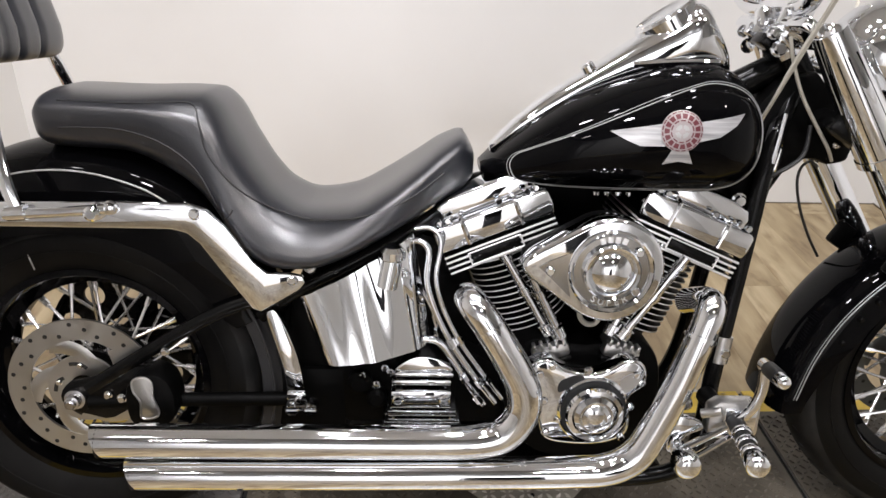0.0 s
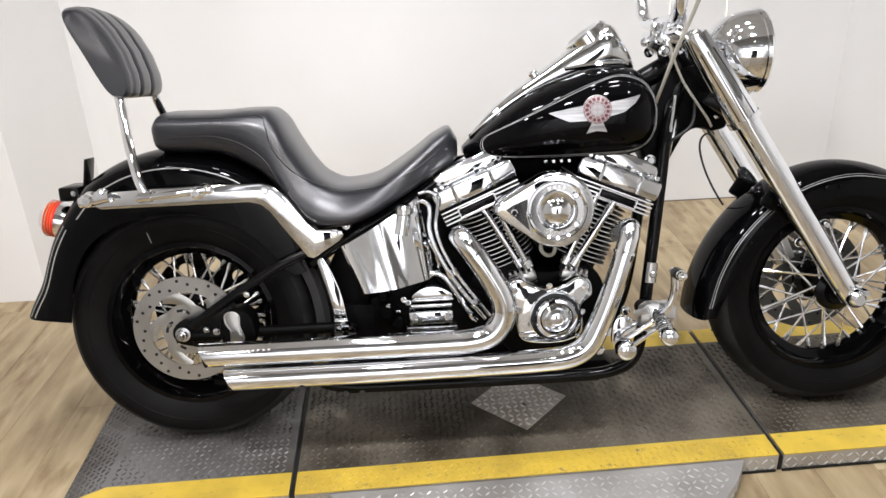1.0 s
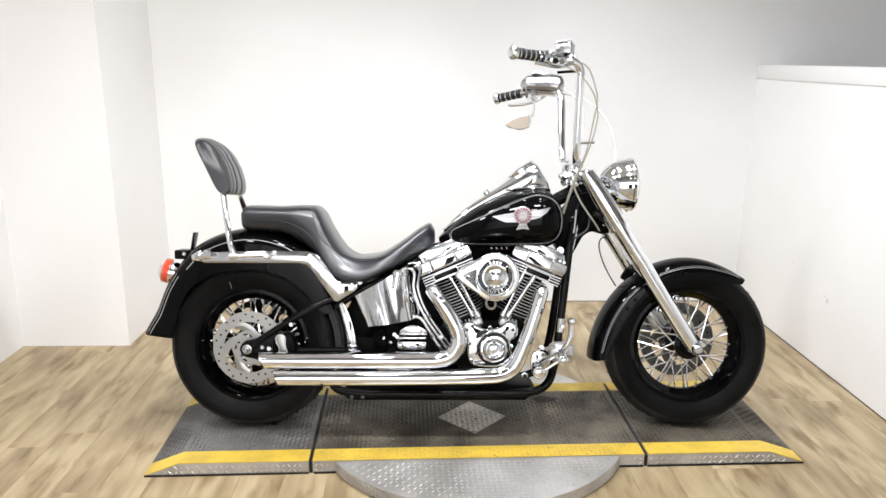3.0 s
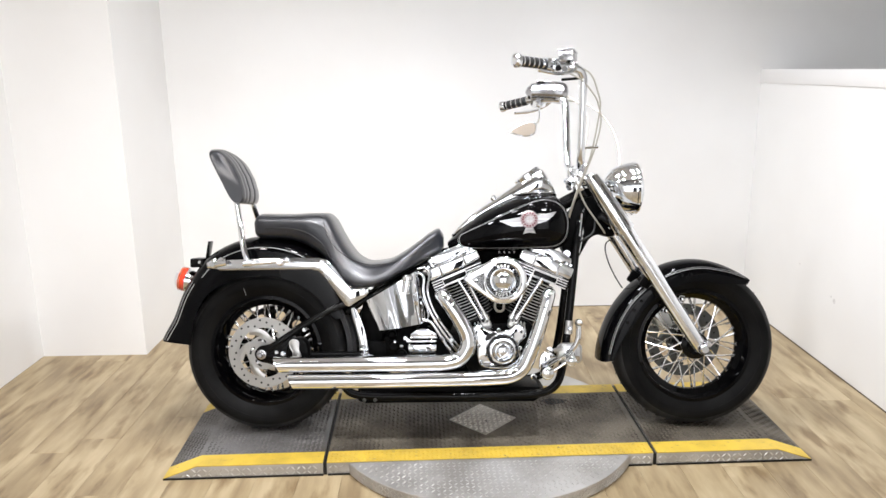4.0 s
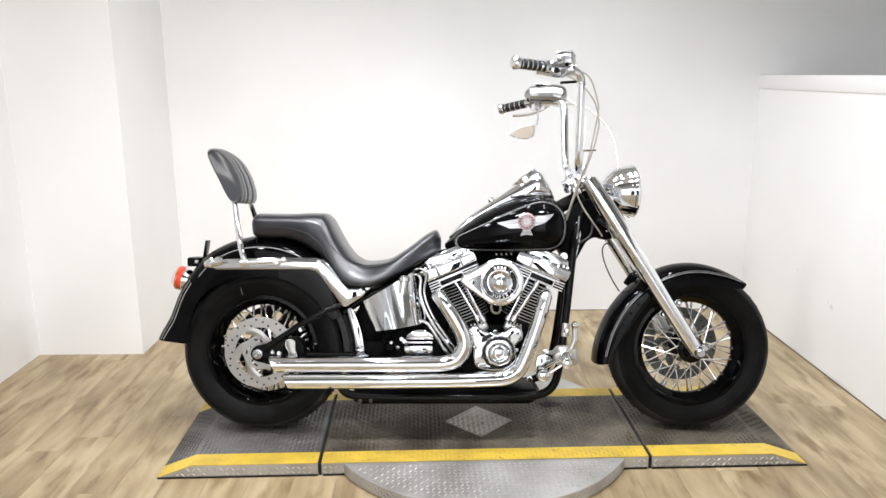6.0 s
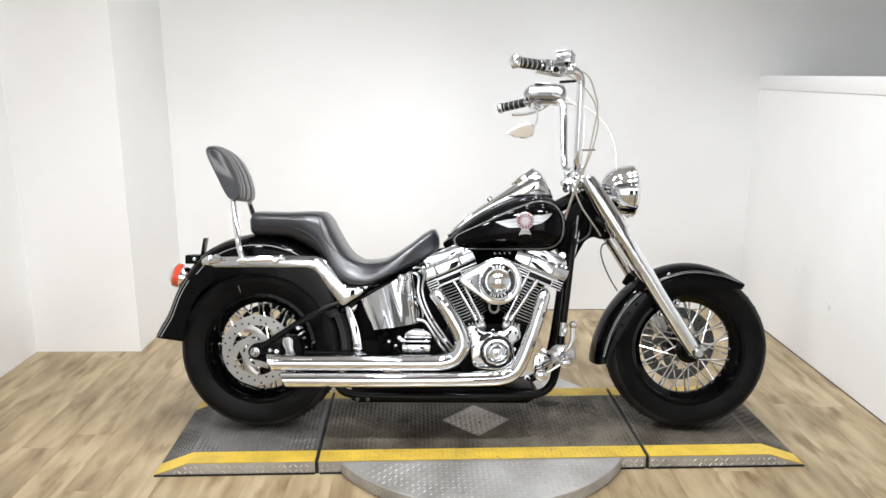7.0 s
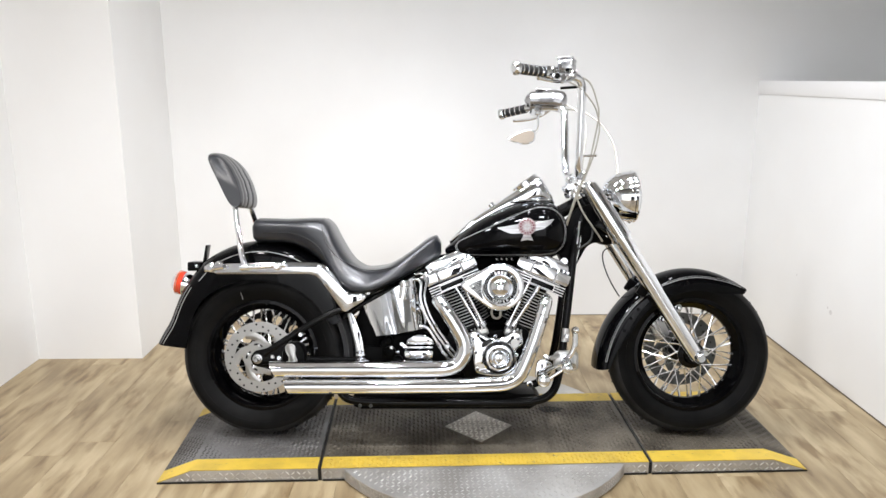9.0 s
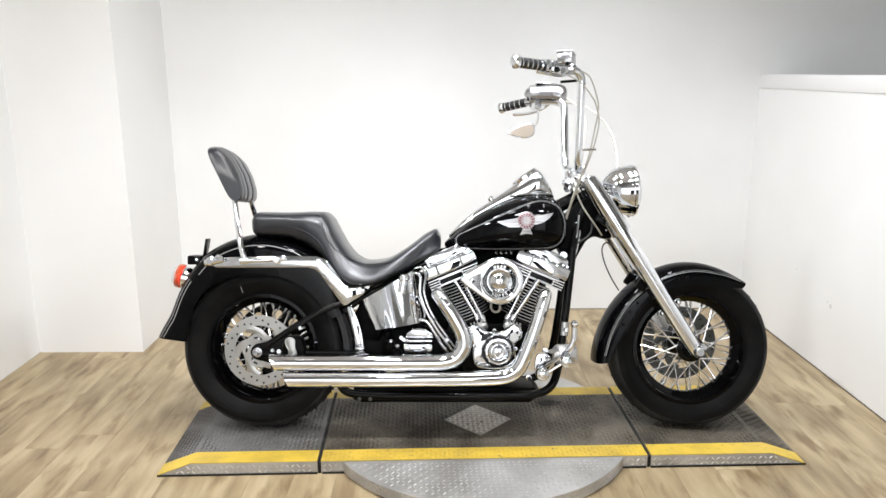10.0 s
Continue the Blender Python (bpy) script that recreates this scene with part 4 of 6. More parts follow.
on_tank([(EX + 0.0257, EZ + 0.014), (EX + 0.0643, EZ + 0.0211), (EX + 0.1006, EZ + 0.0281), (EX + 0.0866, EZ + 0.0105), (EX + 0.0608, EZ - 0.0082), (EX + 0.0234, EZ - 0.0175)], 0.0, 0.0016, WING, "wing", wing)
on_tank([(EX - 0.0117, EZ - 0.0281), (EX + 0.0117, EZ - 0.0269), (EX + 0.014, EZ - 0.0374), (EX + 0.0234, EZ - 0.0515), (EX, EZ - 0.048), (EX - 0.0234, EZ - 0.0538), (EX - 0.014, EZ - 0.0386)], 0.0, 0.0016, WING, "tail", wing)
disc = [(EX + 0.0322 * math.cos(a), EZ + 0.0322 * math.sin(a)) for a in np.linspace(0, 2 * math.pi, 40, endpoint=False)]
on_tank(disc, 0.0018, 0.0014, BADGE, "badge_disc", wing)
for r0, r1, n, m in ((0.031, 0.0294, 20, RED_ENAMEL), (0.0274, 0.0200, 15, RED_ENAMEL), (0.0178, 0.0160, 10, RED_ENAMEL), (0.011, 0.005, 4, STRIPE)):
    for k in range(n):
        a0, a1 = 2 * math.pi * (k + 0.14) / n, 2 * math.pi * (k + 0.86) / n
        out = [(EX + r * math.cos(a), EZ + r * math.sin(a)) for r, a in ((r0, a0), (r0, (a0 + a1) / 2), (r0, a1), (r1, a1), (r1, (a0 + a1) / 2), (r1, a0))]
        on_tank(out, 0.0034, 0.0005, m, "badge_bar", wing)

# dash console with the speedometer, and the filler cap
DX = [-0.105, -0.06, 0.0, 0.07, 0.13, 0.19, 0.228, 0.243, 0.262, 0.285, 0.296]
dash_top = curve_of(DX, [0.748, 0.795, 0.843, 0.888, 0.930, 0.972, 0.997, 0.993, 0.965, 0.925, 0.898])
dash_bot = curve_of(DX, [0.735, 0.765, 0.80, 0.84, 0.86, 0.875, 0.885, 0.887, 0.888, 0.884, 0.878])
dash_w = curve_of(DX, [0.018, 0.03, 0.036, 0.042, 0.05, 0.06, 0.064, 0.063, 0.058, 0.05, 0.035])
dash = part("dash_console", loft_x([float(x) for x in np.linspace(-0.105, 0.296, 50)], dash_top, dash_bot, dash_w, 2.8, 28), CHROME, bike, "chrome dash console", 60)
speedo = part("speedometer", lathe([(0, 0.006), (0.045, 0.006), (0.052, 0.010), (0.056, 0.006), (0.056, -0.02)], (0, 0, 0), "z", 32), CHROME, dash)
speedo.data.transform(pose(0.187, 0, 0.968, 0, -35, 0))
part("bezel_strip", tube([(0.125, -0.052, 0.893), (0.20, -0.062, 0.90), (0.27, -0.058, 0.900), (0.293, -0.03, 0.893)], 0.005, 8, 6), CHROME, dash)
knob = part("dash_knob", lathe([(0, 0.016), (0.009, 0.016), (0.012, 0.012), (0.012, 0), (0, 0)], (0, 0, 0), "z", 16), CHROME, dash)
knob.data.transform(pose(0.06, -0.02, 0.878, 0, -34, 0))
part("mount_bolt", lathe([(0, 0.010), (0.006, 0.010), (0.008, 0.006), (0.008, 0)], (0.075, 0, 0.868), "z", 12), CHROME, dash)

for k in range(4):
    bolt((0.075 + k * 0.019, -0.075, 0.679), 0.005, 0.006, tank, "tank_bolt", "z", -1)

# ---- engine
CRK = Vector((0.072, 0, 0.210))
part("crankcase", prism(rounded([(-0.06, 0.26), (-0.07, 0.33), (-0.06, 0.39), (-0.02, 0.425), (0.07, 0.415), (0.16, 0.425), (0.20, 0.39), (0.21, 0.32), (0.19, 0.25), (0.14, 0.20), (0.07, 0.185), (-0.01, 0.20)]), -0.125, 0.13, 0.006), CAST_BLACK, bike, "black crankcase")


def cyl_frame(side):
    """z up along a cylinder's axis, x across it."""
    return Matrix.Translation(CRK) @ Matrix.Rotation(radians(22.5 * side), 4, "Y")


def edge_lit(me):
    """Machined bright edges on an otherwise black fin."""
    me.materials.append(FIN_EDGE)
    for f in me.polygons:
        f.material_index = 1 if abs(f.normal.z) < 0.6 and math.hypot(f.center.x, f.center.y) > 0.06 else 0
    return me


def engine_side(side):
    m = cyl_frame(side)
    bm = lathe([(0, 0.215), (0.056, 0.215), (0.056, 0.395), (0, 0.395)], (0, 0, 0), "z", 32)
    bm.transform(m)
    cyl = part("cylinder", bm, CAST_BLACK, bike, "black finned engine cylinder")
    fin = lathe([(0.05, -0.0018), (0.0765, -0.0017), (0.0775, -0.0013), (0.0775, 0.0013), (0.0765, 0.0017), (0.05, 0.0018)], (0, 0, 0), "z", 40)
    for v in fin.verts:                                          # squared at the flanks
        v.co.x = max(-0.072, min(0.072, v.co.x))
    fin_me = edge_lit(mesh_of("fin", fin, CAST_BLACK))
    for k in range(13):
        share("fin", fin_me, cyl, m @ Matrix.Translation((0, 0, 0.238 + k * 0.0118)))
    bm = box((0, 0, 0.406), (0.186, 0.205, 0.022), None, 0.004)
    bm.transform(m)
    head = part("cylinder_head", bm, CAST_BLACK, bike, "black finned cylinder head with polished fin edges")
    hf = edge_lit(mesh_of("fin", box((0, 0, 0), (0.2, 0.226, 0.0042), None, 0.0008), CAST_BLACK))
    for k in range(4):
        share("fin", hf, head, m @ Matrix.Translation((0, 0, 0.397 + k * 0.0098)))
    bm = box((0.012 * side, -0.1145, 0.4115), (0.088, 0.006, 0.017), None, 0.002)
    bm.transform(m)
    plate = part("name_strip", bm, FRAME_BLACK, head, "dark name strip in a polished frame")
    bm = bmesh.new()
    mid, hw, hh = 0.012 * side, 0.047, 0.0105
    for a, b in (((-hw, -hh), (hw, -hh)), ((hw, -hh), (hw, hh)), ((hw, hh), (-hw, hh)), ((-hw, hh), (-hw, -hh))):
        tube([(mid + a[0], -0.1178, 0.4115 + a[1]), (mid + b[0], -0.1178, 0.4115 + b[1])], 0.0014, 6, 1, False, bm, True)
    bm.transform(m)
    part("strip_frame", bm, BRIGHT, plate)
    rb = part("rocker_box", bmesh.new(), CHROME, bike, "chrome rocker box cover")
    bm = prism([(-0.101, 0.434), (-0.105, 0.449), (-0.104, 0.474), (-0.098, 0.480), (0.098, 0.480), (0.104, 0.474), (0.105, 0.449), (0.101, 0.434)], -0.112, 0.108, 0.005, 3)
    prism([(-0.088, 0.480), (-0.090, 0.498), (-0.082, 0.512), (-0.05, 0.519), (0.05, 0.519), (0.082, 0.512), (0.090, 0.498), (0.088, 0.480)], -0.090, 0.09, 0.005, 3, bm)
    bm.transform(m)
    soften(bm)
    bm.to_mesh(rb.data)
    for dx in (-0.046 * side, 0.05 * side):
        bm = tube([(dx, -0.1125, 0.436), (dx, -0.1125, 0.474), (dx, -0.106, 0.481), (dx, -0.09, 0.483)], 0.0042, 8, 5)
        bm.transform(m)
        part("rib", bm, CHROME, rb)
    for dx in (-0.088, -0.072, 0.02, 0.07, 0.086):
        bm = lathe([(0, -0.008), (0.0045, -0.008), (0.006, -0.006), (0.006, 0), (0, 0)], (dx, -0.104, 0.4865), "y", 8)
        bm.transform(m)
        part("bolt", bm, CHROME, rb)


for side in (-1, 1):
    engine_side(side)

# push rod tubes and lifter blocks
for a, b in (((-0.088, -0.1, 0.585), (0.004, -0.112, 0.43)), ((-0.050, -0.128, 0.575), (0.022, -0.126, 0.43)), ((0.228, -0.128, 0.58), (0.130, -0.126, 0.43)), ((0.195, -0.1, 0.60), (0.112, -0.112, 0.43))):
    a, b = Vector(a), Vector(b)
    rod = part("pushrod_tube", tube([b, a], 0.0085, 14, 1, False, None, True), CHROME, bike, "chrome pushrod tube")
    d = (a - b).normalized()
    for s, r, h in ((0.0, 0.014, 0.02), (0.085, 0.0115, 0.012), (0.155, 0.0115, 0.012)):
        part("collar", tube([b + d * s, b + d * (s + h)], r, 14, 1, False, None, True), CHROME, rod)
for cx, tilt in ((0.006, -22.5), (0.130, 22.5)):
    blk = part("lifter_block", box((cx, -0.118, 0.405), (0.066, 0.05, 0.026), Matrix.Rotation(radians(tilt * 0.75), 4, "Y"), 0.006), SATIN, bike, "finned metal lifter block")
    part("block_band", box((cx + (0.004 if tilt < 0 else -0.004), -0.1185, 0.388), (0.07, 0.052, 0.010), Matrix.Rotation(radians(tilt * 0.75), 4, "Y"), 0.004), FRAME_BLACK, blk)
    for k in range(5):
        off = Matrix.Rotation(radians(tilt * 0.75), 4, "Y") @ Vector((-0.026 + k * 0.013, 0, 0.014))
        part("fin", box((cx + off.x, -0.118, 0.405 + off.z), (0.006, 0.052, 0.014), Matrix.Rotation(radians(tilt * 0.75), 4, "Y"), 0.002), SATIN, blk)

# cam cover with its round chrome plate
cam_out = rounded([(-0.035, 0.372), (-0.03, 0.40), (0.0, 0.412), (0.028, 0.395), (0.068, 0.386), (0.105, 0.395), (0.135, 0.412), (0.165, 0.398), (0.168, 0.365), (0.142, 0.338), (0.148, 0.30), (0.142, 0.268), (0.10, 0.25), (0.04, 0.25), (0.0, 0.262), (-0.012, 0.30), (-0.012, 0.34)], 4)
cover = part("cam_cover", prism(cam_out, -0.16, -0.12, 0.009, 3), CHROME, bike, "polished chrome cam cover")
part("points_cover", lathe([(0.058, -0.158), (0.058, -0.176), (0.054, -0.182), (0.046, -0.183), (0.044, -0.178), (0.042, -0.184), (0.034, -0.188), (0.032, -0.184), (0.028, -0.190), (0.020, -0.193), (0.018, -0.188), (0.010, -0.190), (0, -0.190)], (0.081, 0, 0.318), "y", 48), CHROME, cover, "round ribbed chrome cover")
for bx, bz in ((-0.014, 0.385), (0.006, 0.400), (0.150, 0.385), (0.160, 0.37), (0.002, 0.275), (0.135, 0.265), (0.068, 0.392), (0.022, 0.30), (-0.004, 0.335), (0.145, 0.325)):
    bolt((bx, -0.16, bz), 0.006, 0.005, cover)
part("recess", prism(rounded([(0.022, 0.372), (0.05, 0.384), (0.062, 0.377), (0.04, 0.362), (0.02, 0.352)], 4), -0.1615, -0.158), DARK_GAP, cover)
part("recess", prism(rounded([(0.125, 0.375), (0.145, 0.388), (0.158, 0.378), (0.145, 0.358), (0.13, 0.352)], 4), -0.1615, -0.158), SATIN, cover)

part("dark_ring", lathe([(0.056, -0.162), (0.066, -0.162), (0.066, -0.158), (0.056, -0.158)], (0.081, 0, 0.318), "y", 48, True), DARK_GAP, cover)
part("cover_ring", lathe([(0.066, -0.159), (0.066, -0.165), (0.069, -0.167), (0.072, -0.164), (0.072, -0.159)], (0.081, 0, 0.318), "y", 48), CHROME, cover)
PC = Matrix.Translation((0.081, 0, 0.318))
for ob in cover.children:
    if ob.name.split(".")[0] in ("points_cover", "cover_ring", "dark_ring"):
        ob.data.transform(PC @ Matrix.Diagonal((0.86, 1, 0.86, 1)) @ PC.inverted())
for ob in (cover, *cover.children):
    ob.data.transform(Matrix.Translation((-0.008, -0.038, 0.008)))

# teardrop air cleaner
AC = Vector((0.077, 0, 0.582))


def drop(r, tip, n=36):
    pts = []
    for k in range(n + 1):
        a = radians(-125 + 250 * k / n)
        pts.append((AC.x + r * math.cos(a), AC.z + r * math.sin(a)))
    pts += [(AC.x - tip * 0.86, AC.z + 0.030), (AC.x - tip, AC.z + 0.014), (AC.x - tip, AC.z - 0.002), (AC.x - tip * 0.88, AC.z - 0.018)]
    return pts


ac = part("air_cleaner", prism(drop(0.087, 0.142), -0.212, -0.168, 0.010, 4), CHROME, bike, "chrome teardrop air cleaner with raised lettering")
part("back_plate", prism(drop(0.083, 0.135), -0.168, -0.14, 0.002), CAST_BLACK, ac)
# recess and lettered band are chrome, coloured darker to imitate a dark reflection
part("recess", prism([(AC.x - 0.062, AC.z - 0.045), (AC.x - 0.07, AC.z - 0.01), (AC.x - 0.066, AC.z + 0.03), (AC.x - 0.10, AC.z + 0.016), (AC.x - 0.116, AC.z + 0.006), (AC.x - 0.098, AC.z - 0.010)], -0.2135, -0.21), DIMMED_CHROME, ac)
part("rim_ring", lathe([(0.0685, -0.211), (0.0685, -0.217), (0.0655, -0.220), (0.061, -0.217), (0.061, -0.211)], (AC.x, 0, AC.z), "y", 56), CHROME, ac)
part("lettered_band", lathe([(0.061, -0.2125), (0.045, -0.2125)], (AC.x, 0, AC.z), "y", 56), DIMMED_CHROME, ac, "chrome band behind the letters, its dark reflection put into the colour")
part("dome", lathe([(0.046, -0.211), (0.046, -0.222), (0.043, -0.226), (0.039, -0.224), (0.037, -0.217), (0.033, -0.221), (0.022, -0.229), (0.010, -0.232), (0, -0.2325)], (AC.x, 0, AC.z), "y", 48), CHROME, ac, "round chrome dome")
for a, r in ((180, 0.098), (38, 0.053), (-38, 0.053)):
    bolt((AC.x + r * math.cos(radians(a)), -0.2125, AC.z + r * math.sin(radians(a))), 0.0075, 0.007, ac)


def letter(ch, size, depth):
    cu = bpy.data.curves.new("letter", "FONT")
    cu.body, cu.size, cu.extrude, cu.align_x, cu.align_y = ch, size, depth, "CENTER", "CENTER"
    ob = bpy.data.objects.new("letter", cu)
    scene.collection.objects.link(ob)
    me = bpy.data.meshes.new_from_object(ob.evaluated_get(bpy.context.evaluated_depsgraph_get()))
    bpy.data.objects.remove(ob)
    me.materials.append(BRIGHT)
    return me


for k, ch in enumerate("SUPER"):
    a = radians(-90 + (k - 2) * 14)
    m = Matrix.Translation((AC.x + 0.0532 * math.cos(a), -0.2135, AC.z + 0.0532 * math.sin(a))) @ Matrix.Rotation(radians(90), 4, "X") @ Matrix.Rotation(a + math.pi / 2, 4, "Z")
    share("raised_letter", letter(ch, 0.0155, 0.0015), ac, m)
for k in range(4):
    a = radians(90 - (k - 1.5) * 13)
    part("raised_bar", box((AC.x + 0.0532 * math.cos(a), -0.2135, AC.z + 0.0532 * math.sin(a)), (0.008, 0.003, 0.010), Matrix.Rotation(math.pi / 2 - a, 4, "Y"), 0.001), BRIGHT, ac)

# intake and hose between the cylinders
part("horn_cover", prism(rounded([(-0.11, 0.68), (-0.05, 0.69), (0.13, 0.69), (0.19, 0.66), (0.16, 0.52), (0.12, 0.42), (0.02, 0.42), (-0.03, 0.5)], 4), 0.085, 0.12, 0.01), CAST_BLACK, bike, "black horn cover between the cylinders")
part("intake", tube([(-0.0, 0, 0.55), (0.07, -0.02, 0.56), (0.14, 0, 0.55)], 0.022, 14, 6), CAST_BLACK, bike, "dark intake manifold")
part("carburettor", box((0.075, -0.09, 0.52), (0.07, 0.1, 0.09), None, 0.012), CAST_BLACK, bike, "dark carburettor body")
part("breather_hose", tube([(0.055, -0.135, 0.505), (0.05, -0.14, 0.478), (0.06, -0.142, 0.463), (0.075, -0.142, 0.462), (0.083, -0.14, 0.472), (0.083, -0.135, 0.495)], 0.0048, 10, 6), CABLE, bike, "grey breather hose")

# ---- exhausts
EY = -0.245
upper = [(-0.752, EY, 0.2785), (-0.60, EY, 0.2785), (-0.40, EY, 0.2785), (-0.20, EY, 0.2785), (-0.125, EY, 0.281), (-0.080, EY, 0.300), (-0.055, EY, 0.338), (-0.055, EY, 0.380), (-0.077, EY, 0.427), (-0.112, EY + 0.002, 0.484), (-0.139, EY + 0.012, 0.520), (-0.148, EY + 0.045, 0.522), (-0.148, EY + 0.12, 0.492)]
lower = [(-0.705, EY, 0.2165), (-0.50, EY, 0.2165), (-0.30, EY, 0.217), (-0.10, EY, 0.219), (0.03, EY, 0.222), (0.095, EY, 0.228), (0.138, EY, 0.252), (0.164, EY, 0.298), (0.197, EY, 0.392), (0.223, EY + 0.003, 0.474), (0.238, EY + 0.012, 0.522), (0.242, EY + 0.045, 0.524), (0.242, EY + 0.12, 0.494)]


upper = [(x + (0.012 if x < -0.3 else 0.0), y, z + (0.012 if z < 0.3 else 0.008)) for x, y, z in upper]
lower = [(x + (0.014 if x < -0.3 else 0.0), y, z + (0.013 if z < 0.3 else 0.006)) for x, y, z in lower]


def exhaust(path, radii, label):
    ob = part("exhaust_pipe", tube(path, radii, 24, 10), CHROME, bike, label, 60)
    x, y, z = path[0]
    r = radii[0]
    bm = lathe([(r * 0.99, 0.001), (r * 1.0, -0.001), (r * 0.9, -0.001), (r * 0.88, 0.03), (0, 0.03)], (x, y, z), "x", 28)
    part("pipe_mouth", bm, DARK_GAP, ob)
    return ob


ex1 = exhaust(upper, [0.0285] * 8 + [0.0275, 0.026, 0.025, 0.0245, 0.0245], "chrome upper exhaust pipe with slash-cut end")
ex2 = exhaust(lower, [0.0275] * 7 + [0.0265, 0.0245, 0.0235, 0.0235, 0.0235, 0.0235], "chrome lower exhaust pipe with slash-cut end")
for ob, x_end, z0 in ((ex1, -0.740, 0.2905), (ex2, -0.691, 0.2295)):
    for v in ob.data.vertices:                                   # the slash cut
        if v.co.x < x_end + 0.001:
            v.co.x -= (v.co.z - z0) * 0.45
for k in range(6):
    part("maker_bar", box((-0.65 + k * 0.012, EY - 0.0243, 0.3055), (0.0055, 0.0010, 0.0026), Matrix.Rotation(radians(-32), 4, "X")), SATIN, ex1)
for path, ob, s in ((upper, ex1, 9), (lower, ex2, 9)):
    p = Vector(path[s])
    part("clamp", tube([p, p + (Vector(path[s + 1]) - p) * 0.12], 0.0268, 20, 1, False, None, True), CHROME, ob)

# ---- oil tank with chrome cover, filler and lines
def oil_cover():
    loops = []
    for u in np.linspace(0, 1, 41):
        u = float(u)
        lp = []
        for v in np.linspace(0, 1, 17):
            v = float(v)
            a = (1 - u) * (1 - v)
            p = Vector((-0.426, -0.140, 0.507)) * (1 - u) * v + Vector((-0.238, -0.128, 0.616)) * u * v + Vector((-0.377, -0.180, 0.402)) * a + Vector((-0.204, -0.134, 0.424)) * u * (1 - v)
            bow = math.sin(math.pi * min(1, max(0, u * 0.96 + 0.02))) ** 0.6
            p.y -= 0.040 * bow + 0.0018 * math.sin(u * 17 + v * 0.8) + 0.0008 * math.sin(u * 31 - v * 1.5)
            lp.append(p)
        loops.append(lp)
    bm = skin(loops, False, False, False)
    bmesh.ops.recalc_face_normals(bm, faces=bm.faces)
    bmesh.ops.solidify(bm, geom=bm.faces[:], thickness=0.006)
    return bm


oil = part("oil_tank", oil_cover(), CHROME, bike, "curved chrome oil tank cover", 60)
part("tank_body", prism([(-0.40, 0.515), (-0.265, 0.59), (-0.225, 0.445), (-0.37, 0.40)], -0.08, 0.10, 0.006), FRAME_BLACK, oil)
part("filler_neck", tube([(-0.280, -0.172, 0.535), (-0.272, -0.168, 0.580)], 0.017, 18, 2), CHROME, oil)
part("filler_cap", lathe([(0, 0.020), (0.015, 0.019), (0.021, 0.012), (0.021, 0.0), (0.017, -0.004), (0, -0.004)], (-0.271, -0.166, 0.584), "z", 22), CHROME, oil)
for pts, r in (([(-0.252, -0.13, 0.596), (-0.23, -0.14, 0.606), (-0.212, -0.145, 0.59), (-0.214, -0.15, 0.54), (-0.20, -0.155, 0.49), (-0.17, -0.16, 0.43), (-0.13, -0.16, 0.37), (-0.09, -0.155, 0.315)], 0.0052), ([(-0.235, -0.125, 0.622), (-0.21, -0.13, 0.625), (-0.192, -0.135, 0.605), (-0.199, -0.148, 0.545), (-0.186, -0.152, 0.492), (-0.157, -0.156, 0.434), (-0.117, -0.156, 0.375), (-0.078, -0.152, 0.322)], 0.0046), ([(-0.25, -0.12, 0.57), (-0.225, -0.128, 0.52), (-0.20, -0.13, 0.47), (-0.195, -0.13, 0.43)], 0.0042), ([(-0.262, -0.145, 0.423), (-0.22, -0.148, 0.432), (-0.19, -0.15, 0.427), (-0.165, -0.152, 0.395), (-0.135, -0.152, 0.345), (-0.11, -0.152, 0.31)], 0.0068)):
    line = part("oil_line", tube(pts, r, 12, 8), CHROME, bike, "chrome oil line")
    p = smooth_path(pts, 8)
    for f in (0.72, 0.9):
        i = int(f * (len(p) - 2))
        part("fitting", tube([p[i], p[i] + (p[i + 1] - p[i]).normalized() * 0.016], r * 1.45, 8, 1, False, None, True), CHROME, line)

# ---- gearbox with stepped chrome top and side cover
gb = part("gearbox", prism([(-0.36, 0.24), (-0.37, 0.36), (-0.30, 0.40), (-0.15, 0.40), (-0.08, 0.36), (-0.06, 0.24)], -0.10, 0.12, 0.01), CAST_BLACK, bike, "black gearbox")
for z0, z1, x0, x1, y in ((0.262, 0.276, -0.288, -0.148, -0.178), (0.280, 0.293, -0.284, -0.152, -0.178), (0.297, 0.308, -0.279, -0.158, -0.174), (0.312, 0.344, -0.272, -0.168, -0.172), (0.350, 0.360, -0.268, -0.168, -0.162), (0.364, 0.372, -0.266, -0.164, -0.158)):
    part("cover_step", box(((x0 + x1) / 2, (y - 0.08) / 2, (z0 + z1) / 2), (x1 - x0, -y - 0.08 + 0.0, z1 - z0), None, 0.003), CHROME, gb)
for bx in (-0.260, -0.180):
    bolt((bx, -0.172, 0.330), 0.0095, 0.007, gb)
part("top_cover", prism(rounded([(-0.262, 0.372), (-0.246, 0.394), (-0.218, 0.402), (-0.186, 0.394), (-0.168, 0.372)], 4), -0.155, -0.05, 0.004), CHROME, gb)
for bx, bz, r in ((-0.33, 0.33, 0.022), (-0.30, 0.30, 0.018), (-0.335, 0.375, 0.016)):
    part("boss", lathe([(0, -0.125), (r * 0.6, -0.125), (r, -0.118), (r, -0.09)], (bx, 0, bz), "y", 18), CAST_BLACK, gb)
for bx, bz in ((-0.325, 0.345), (-0.30, 0.328), (-0.285, 0.36), (-0.275, 0.352)):
    bolt((bx, -0.118, bz), 0.006, 0.005, gb)

